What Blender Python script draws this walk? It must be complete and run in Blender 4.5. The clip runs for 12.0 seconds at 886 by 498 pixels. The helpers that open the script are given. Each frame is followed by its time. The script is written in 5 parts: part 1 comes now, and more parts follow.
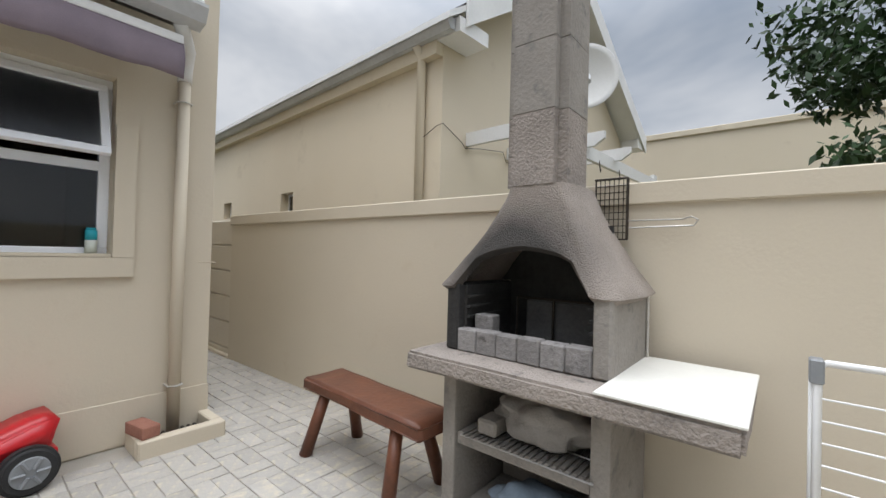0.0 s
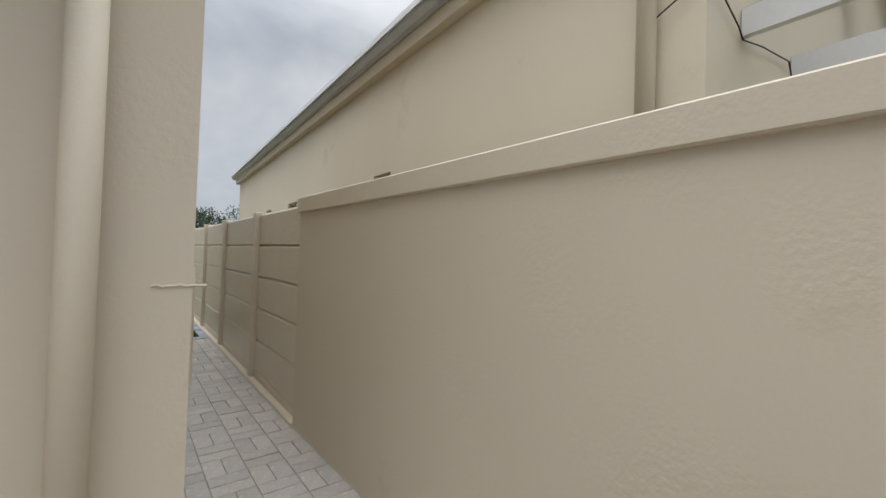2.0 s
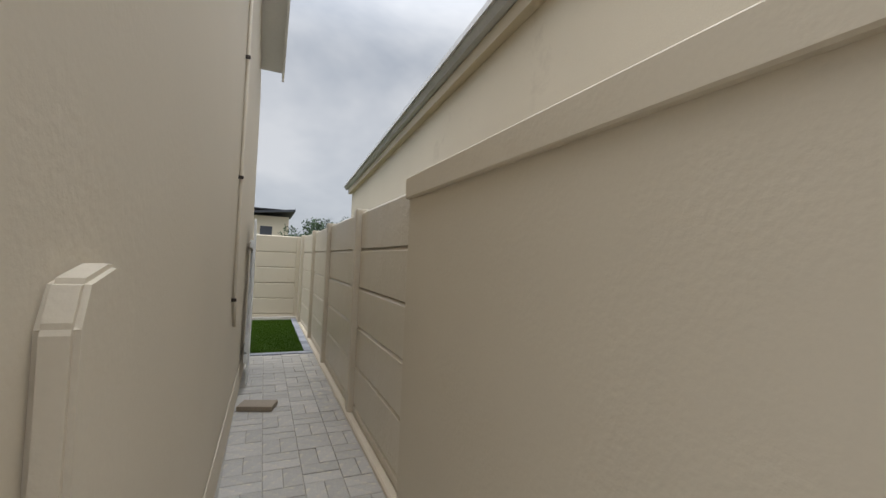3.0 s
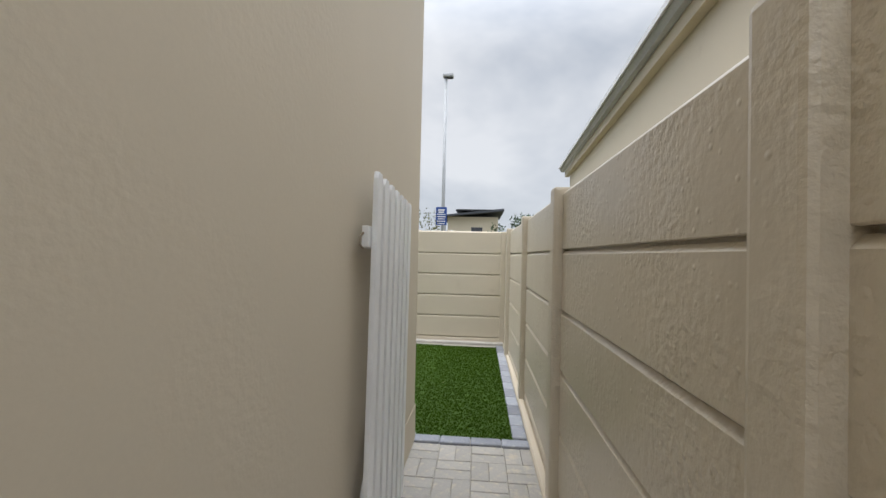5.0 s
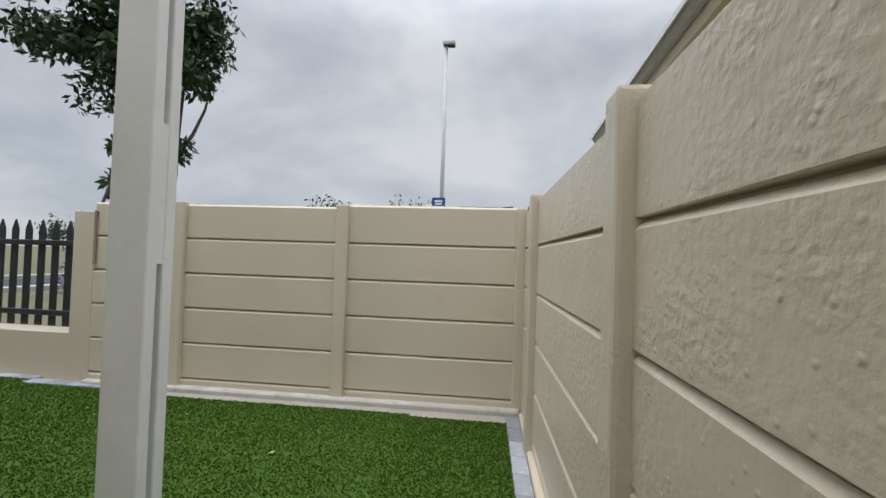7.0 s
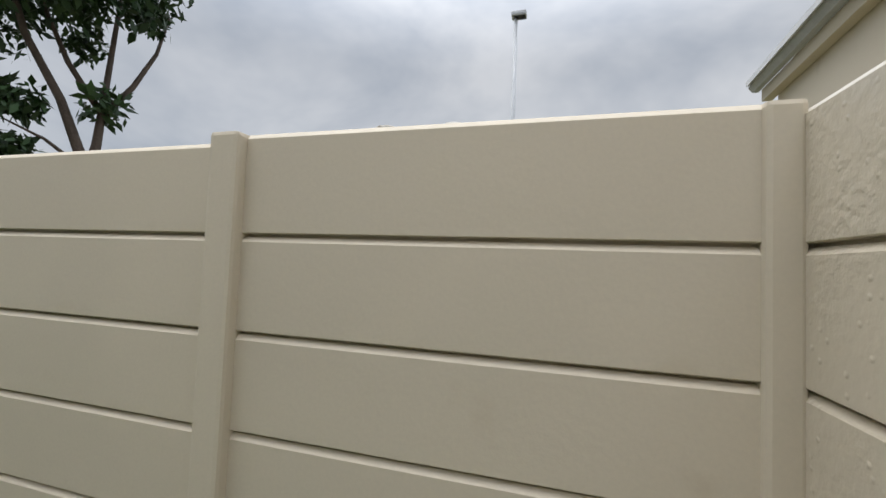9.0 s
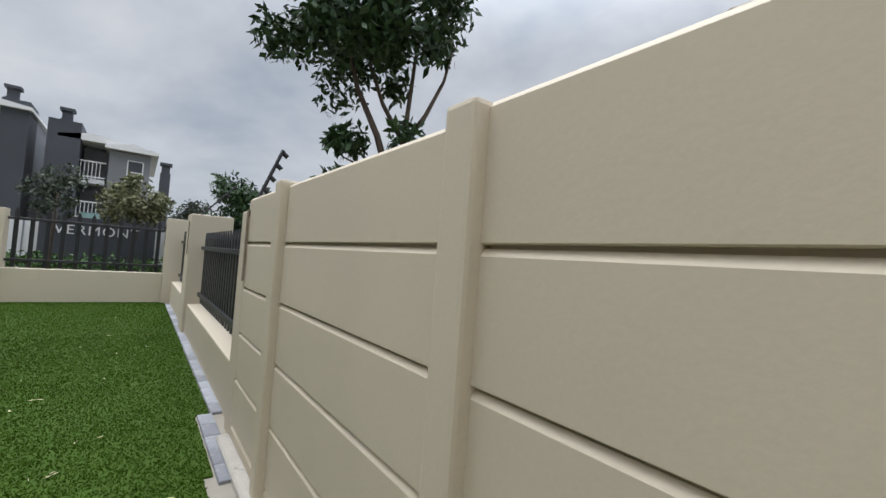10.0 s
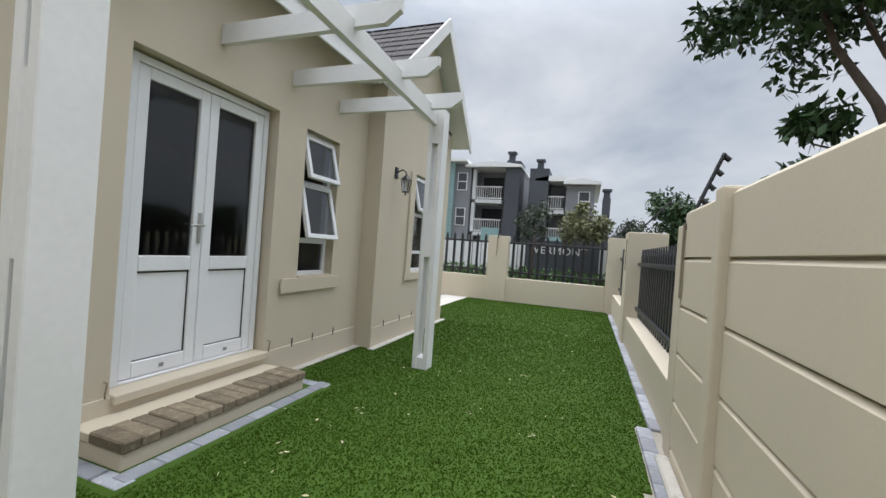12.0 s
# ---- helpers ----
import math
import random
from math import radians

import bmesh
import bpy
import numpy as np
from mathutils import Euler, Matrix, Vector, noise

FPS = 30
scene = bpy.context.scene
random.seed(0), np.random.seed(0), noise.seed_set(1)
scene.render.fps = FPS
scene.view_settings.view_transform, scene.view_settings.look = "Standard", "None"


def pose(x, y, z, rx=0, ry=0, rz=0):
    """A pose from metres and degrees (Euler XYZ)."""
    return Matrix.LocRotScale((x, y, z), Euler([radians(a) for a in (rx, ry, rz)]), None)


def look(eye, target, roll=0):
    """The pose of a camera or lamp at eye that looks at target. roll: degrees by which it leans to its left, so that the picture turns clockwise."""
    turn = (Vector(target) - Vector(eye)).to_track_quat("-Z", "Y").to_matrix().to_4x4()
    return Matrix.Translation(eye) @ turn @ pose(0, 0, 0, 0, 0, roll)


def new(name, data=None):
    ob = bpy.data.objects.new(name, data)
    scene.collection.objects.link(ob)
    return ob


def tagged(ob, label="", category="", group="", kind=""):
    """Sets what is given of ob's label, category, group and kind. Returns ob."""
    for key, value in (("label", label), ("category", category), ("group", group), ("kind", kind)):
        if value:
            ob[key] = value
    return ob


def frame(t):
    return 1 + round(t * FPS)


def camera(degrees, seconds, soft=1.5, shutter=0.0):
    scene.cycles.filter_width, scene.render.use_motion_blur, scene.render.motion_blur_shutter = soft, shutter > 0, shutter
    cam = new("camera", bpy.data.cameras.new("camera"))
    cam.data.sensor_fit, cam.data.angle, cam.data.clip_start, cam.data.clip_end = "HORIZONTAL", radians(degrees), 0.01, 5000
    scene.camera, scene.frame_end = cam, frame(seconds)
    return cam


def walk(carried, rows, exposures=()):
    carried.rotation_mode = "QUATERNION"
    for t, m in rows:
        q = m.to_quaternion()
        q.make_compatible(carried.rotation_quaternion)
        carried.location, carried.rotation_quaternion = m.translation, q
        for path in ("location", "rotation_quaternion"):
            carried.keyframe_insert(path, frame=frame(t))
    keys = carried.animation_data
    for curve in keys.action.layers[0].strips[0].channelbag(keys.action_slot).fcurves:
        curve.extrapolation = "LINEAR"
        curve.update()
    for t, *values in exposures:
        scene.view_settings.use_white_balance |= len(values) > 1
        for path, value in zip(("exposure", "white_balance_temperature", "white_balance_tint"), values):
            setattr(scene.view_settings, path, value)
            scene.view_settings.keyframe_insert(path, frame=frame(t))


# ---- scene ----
cam = camera(94.8, 12.0)
PATH = [
    (0, (-2.041, -4.808, 1.245), (-0.506, -3.527, 1.27), 1.6),
    (0.5, (-1.781, -4.345, 1.242), (-0.286, -3.017, 1.272), 1.9),
    (1, (-1.503, -3.865, 1.251), (-0.063, -2.477, 1.284), 2.1),
    (1.5, (-1.262, -3.348, 1.246), (0.102, -1.885, 1.276), 2.2),
    (2, (-1.007, -2.895, 1.239), (0.228, -1.321, 1.272), 1.9),
    (2.5, (-0.837, -2.422, 1.195), (0.223, -0.727, 1.254), 2.1),
    (3, (-0.67, -1.889, 1.206), (0.134, -0.059, 1.273), 2.4),
    (3.5, (-0.563, -1.248, 1.226), (-0.074, 0.69, 1.28), 2.3),
    (3.7, (-0.557, -0.976, 1.22), (-0.191, 0.99, 1.262), 2.1),
    (5.3, (-0.355, 1.178, 1.247), (-0.575, 3.165, 1.279), 1.4),
    (5.5, (-0.34, 1.435, 1.237), (-0.57, 3.421, 1.272), 1.5),
    (6, (-0.295, 2.067, 1.201), (-0.526, 4.053, 1.241), 1.9),
    (6.5, (-0.273, 2.733, 1.192), (-0.496, 4.72, 1.236), 2.1),
    (7, (-0.315, 3.38, 1.183), (-0.527, 5.369, 1.228), 1.9),
    (7.2, (-0.323, 3.612, 1.194), (-0.534, 5.601, 1.238), 1.7),
    (8.8, (-0.456, 5.457, 1.189), (-0.874, 7.411, 1.28), 1.7),
    (9, (-0.504, 5.601, 1.208), (-1.053, 7.522, 1.298), 2.3),
    (9.5, (-0.645, 5.89, 1.227), (-1.755, 7.552, 1.301), 3.3),
    (10, (-0.801, 6.056, 1.242), (-2.403, 7.251, 1.311), 4.2),
    (10.5, (-0.871, 6.096, 1.249), (-2.764, 6.739, 1.299), 4.6),
    (11, (-0.842, 6.082, 1.241), (-2.839, 6.184, 1.272), 4.7),
    (11.5, (-0.831, 6.069, 1.233), (-2.802, 5.729, 1.244), 4.5),
    (12, (-0.829, 6.062, 1.238), (-2.714, 5.393, 1.232), 4.2),
]
walk(cam, [(t, look(eye, target, roll)) for t, eye, target, roll in PATH],
     exposures=[(0, 0.15), (1, 0.38), (1.5, 0.2), (2, 0.08), (3.5, 0.16), (5.5, 0.4), (7, 0.12), (9, 0.05), (10.5, 0.24), (12, 0.36)])
# ---- light ----
SUN_ELEV, SUN_YAW = radians(75), radians(-102)
world = bpy.data.worlds.new("overcast_sky")
scene.world = world
world.use_nodes = True
wn, wl = world.node_tree.nodes, world.node_tree.links
wn.clear()
w_out = wn.new("ShaderNodeOutputWorld")
w_bg = wn.new("ShaderNodeBackground")
w_sky = wn.new("ShaderNodeTexSky")
w_sky.sky_type, w_sky.sun_disc = "NISHITA", False
w_sky.sun_elevation, w_sky.sun_rotation = SUN_ELEV, SUN_YAW
w_co = wn.new("ShaderNodeTexCoord")
w_map = wn.new("ShaderNodeMapping")
w_map.inputs["Scale"].default_value = (1.0, 1.0, 1.9)
w_noise = wn.new("ShaderNodeTexNoise")
w_noise.inputs["Scale"].default_value, w_noise.inputs["Detail"].default_value = 1.7, 5
w_noise.inputs["Roughness"].default_value, w_noise.inputs["Distortion"].default_value = 0.56, 0.25
w_ramp = wn.new("ShaderNodeValToRGB")
w_ramp.color_ramp.elements[0].position, w_ramp.color_ramp.elements[0].color = 0.32, (4.3, 5.0, 6.1, 1)
w_ramp.color_ramp.elements[1].position, w_ramp.color_ramp.elements[1].color = 0.68, (9.7, 9.95, 10.4, 1)
w_mix = wn.new("ShaderNodeMix")
w_mix.data_type = "RGBA"
w_mix.inputs["Factor"].default_value = 0.88
wl.new(w_co.outputs["Generated"], w_map.inputs["Vector"])
wl.new(w_map.outputs["Vector"], w_noise.inputs["Vector"])
wl.new(w_noise.outputs["Fac"], w_ramp.inputs["Fac"])
wl.new(w_sky.outputs["Color"], w_mix.inputs["A"])
wl.new(w_ramp.outputs["Color"], w_mix.inputs["B"])
wl.new(w_mix.outputs["Result"], w_bg.inputs["Color"])
# an overcast sky is brightest overhead
w_sep = wn.new("ShaderNodeSeparateXYZ")
wl.new(w_co.outputs["Generated"], w_sep.inputs[0])
w_up = wn.new("ShaderNodeMapRange")
w_up.interpolation_type = "SMOOTHSTEP"
w_up.inputs["From Min"].default_value, w_up.inputs["From Max"].default_value = 0.42, 1.0
w_up.inputs["To Min"].default_value, w_up.inputs["To Max"].default_value = 0.068, 0.36
wl.new(w_sep.outputs["Z"], w_up.inputs["Value"])
wl.new(w_up.outputs["Result"], w_bg.inputs["Strength"])
wl.new(w_bg.outputs["Background"], w_out.inputs["Surface"])
sun = new("sun", bpy.data.lights.new("sun", "SUN"))
sun.data.energy, sun.data.angle, sun.data.color = 1.65, radians(60), (1.0, 0.97, 0.93)
sun.matrix_world = look((-3.6, -0.8, 14), (0, 0, 0))


# ---- materials ----
def material(name, base, alt=None, rough=0.7, metal=0.0, fine=60.0, coarse=3.0, bump=0.15, spread=0.35, dist=0.01,
             each=0.0, spot=None, patch=False, dirt=None, dirt_at=0.62, spec=0.3, bump_scale=None, pimples=False):
    """A procedural surface: base drifting to alt by coarse noise, fine grain, stains, and fine relief."""
    m = bpy.data.materials.new(name)
    m.use_nodes = True
    n, l = m.node_tree.nodes, m.node_tree.links
    b = n["Principled BSDF"]
    b.inputs["Roughness"].default_value, b.inputs["Metallic"].default_value = rough, metal
    b.inputs["Specular IOR Level"].default_value = spec
    co = n.new("ShaderNodeTexCoord")
    big = n.new("ShaderNodeTexNoise")
    big.inputs["Scale"].default_value, big.inputs["Detail"].default_value = coarse, 5
    small = n.new("ShaderNodeTexNoise")
    small.inputs["Scale"].default_value, small.inputs["Detail"].default_value = fine, 6
    for t in (big, small):
        l.new(co.outputs["Object"], t.inputs["Vector"])
    alt = alt or tuple(c * 0.8 for c in base)
    mix = n.new("ShaderNodeMix")
    mix.data_type = "RGBA"
    mix.inputs["A"].default_value, mix.inputs["B"].default_value = (*base, 1), (*alt, 1)
    ramp = n.new("ShaderNodeMapRange")
    ramp.inputs["From Min"].default_value, ramp.inputs["From Max"].default_value = 0.5 - spread / 2, 0.5 + spread / 2
    add = n.new("ShaderNodeMath")
    add.operation = "MULTIPLY_ADD"
    add.inputs[1].default_value, add.inputs[2].default_value = 0.35, 0.0
    l.new(small.outputs["Fac"], add.inputs[0])
    tot = n.new("ShaderNodeMath")
    tot.operation = "MULTIPLY_ADD"
    tot.inputs[1].default_value = 0.65
    l.new(big.outputs["Fac"], tot.inputs[0])
    l.new(add.outputs[0], tot.inputs[2])
    l.new(tot.outputs[0], ramp.inputs["Value"])
    l.new(ramp.outputs["Result"], mix.inputs["Factor"])
    col = mix.outputs["Result"]
    if dirt:
        st = n.new("ShaderNodeTexNoise")
        st.inputs["Scale"].default_value, st.inputs["Detail"].default_value = coarse * 2.3, 8
        st.inputs["Roughness"].default_value = 0.65
        l.new(co.outputs["Object"], st.inputs["Vector"])
        sr = n.new("ShaderNodeMapRange")
        sr.inputs["From Min"].default_value, sr.inputs["From Max"].default_value = dirt_at - 0.06, dirt_at + 0.1
        l.new(st.outputs["Fac"], sr.inputs["Value"])
        dm = n.new("ShaderNodeMix")
        dm.data_type = "RGBA"
        dm.inputs["B"].default_value = (*dirt, 1)
        l.new(sr.outputs["Result"], dm.inputs["Factor"])
        l.new(col, dm.inputs["A"])
        col = dm.outputs["Result"]
    if spot:
        # a smoke stain round a point of the thing
        centre, inner, outer, tone = spot
        vd = n.new("ShaderNodeVectorMath")
        vd.operation = "DISTANCE"
        vd.inputs[1].default_value = centre
        l.new(co.outputs["Object"], vd.inputs[0])
        wob = n.new("ShaderNodeMath")
        wob.operation = "MULTIPLY_ADD"
        wob.inputs[1].default_value = 0.16
        l.new(big.outputs["Fac"], wob.inputs[0])
        l.new(vd.outputs["Value"], wob.inputs[2])
        sm = n.new("ShaderNodeMapRange")
        sm.inputs["From Min"].default_value, sm.inputs["From Max"].default_value = inner, outer
        sm.inputs["To Min"].default_value, sm.inputs["To Max"].default_value = 0.95, 0.0
        l.new(wob.outputs[0], sm.inputs["Value"])
        dk = n.new("ShaderNodeMix")
        dk.data_type = "RGBA"
        dk.inputs["B"].default_value = (*tone, 1)
        l.new(sm.outputs["Result"], dk.inputs["Factor"])
        l.new(col, dk.inputs["A"])
        col = dk.outputs["Result"]
    if each:
        info = n.new("ShaderNodeObjectInfo")
        geo = n.new("ShaderNodeNewGeometry")
        s = n.new("ShaderNodeMath")
        s.operation = "ADD"
        l.new(info.outputs["Random"], s.inputs[0])
        l.new(geo.outputs["Random Per Island"], s.inputs[1])
        fr = n.new("ShaderNodeMath")
        fr.operation = "FRACT"
        l.new(s.outputs[0], fr.inputs[0])
        mr = n.new("ShaderNodeMapRange")
        mr.inputs["To Min"].default_value, mr.inputs["To Max"].default_value = 1 - each, 1 + each
        l.new(fr.outputs[0], mr.inputs["Value"])
        hsv = n.new("ShaderNodeHueSaturation")
        l.new(mr.outputs["Result"], hsv.inputs["Value"])
        l.new(col, hsv.inputs["Color"])
        col = hsv.outputs["Color"]
    l.new(col, b.inputs["Base Color"])
    if bump:
        tex = small
        if bump_scale:
            tex = n.new("ShaderNodeTexNoise")
            tex.inputs["Scale"].default_value, tex.inputs["Detail"].default_value = bump_scale, 4
            l.new(co.outputs["Object"], tex.inputs["Vector"])
        bp = n.new("ShaderNodeBump")
        bp.inputs["Strength"].default_value, bp.inputs["Distance"].default_value = bump, dist
        if patch:
            # relief that comes and goes in patches, as hand-floated plaster does
            pr = n.new("ShaderNodeMapRange")
            pr.inputs["From Min"].default_value, pr.inputs["From Max"].default_value = 0.42, 0.68
            pr.inputs["To Min"].default_value, pr.inputs["To Max"].default_value = 0.12, 1.0
            pn = n.new("ShaderNodeTexNoise")
            pn.inputs["Scale"].default_value, pn.inputs["Detail"].default_value = 2.6, 3
            l.new(co.outputs["Object"], pn.inputs["Vector"])
            l.new(pn.outputs["Fac"], pr.inputs["Value"])
            pm = n.new("ShaderNodeMath")
            pm.operation = "MULTIPLY"
            l.new(pr.outputs["Result"], pm.inputs[0])
            l.new(tex.outputs["Fac"], pm.inputs[1])
            height = pm.outputs[0]
            if pimples:
                # scattered drips and blobs of thick paint
                vo = n.new("ShaderNodeTexVoronoi")
                vo.inputs["Scale"].default_value = 38
                l.new(co.outputs["Object"], vo.inputs["Vector"])
                vr = n.new("ShaderNodeMapRange")
                vr.interpolation_type = "SMOOTHSTEP"
                vr.inputs["From Min"].default_value, vr.inputs["From Max"].default_value = 0.02, 0.32
                vr.inputs["To Min"].default_value, vr.inputs["To Max"].default_value = 0.17, 0.0
                l.new(vo.outputs["Distance"], vr.inputs["Value"])
                gate_on = n.new("ShaderNodeMath")
                gate_on.operation = "GREATER_THAN"
                gate_on.inputs[1].default_value = 0.62
                l.new(vo.outputs["Color"], gate_on.inputs[0])
                pk = n.new("ShaderNodeMath")
                pk.operation = "MULTIPLY_ADD"
                l.new(vr.outputs["Result"], pk.inputs[0])
                l.new(gate_on.outputs[0], pk.inputs[1])
                l.new(pm.outputs[0], pk.inputs[2])
                height = pk.outputs[0]
            l.new(height, bp.inputs["Height"])
        else:
            l.new(tex.outputs["Fac"], bp.inputs["Height"])
        l.new(bp.outputs["Normal"], b.inputs["Normal"])
    return m


def glass_material(name, tint, rough=0.02):
    m = bpy.data.materials.new(name)
    m.use_nodes = True
    b = m.node_tree.nodes["Principled BSDF"]
    b.inputs["Base Color"].default_value, b.inputs["Roughness"].default_value = (*tint, 1), rough
    b.inputs["Transmission Weight"].default_value, b.inputs["IOR"].default_value = 1.0, 1.45
    return m


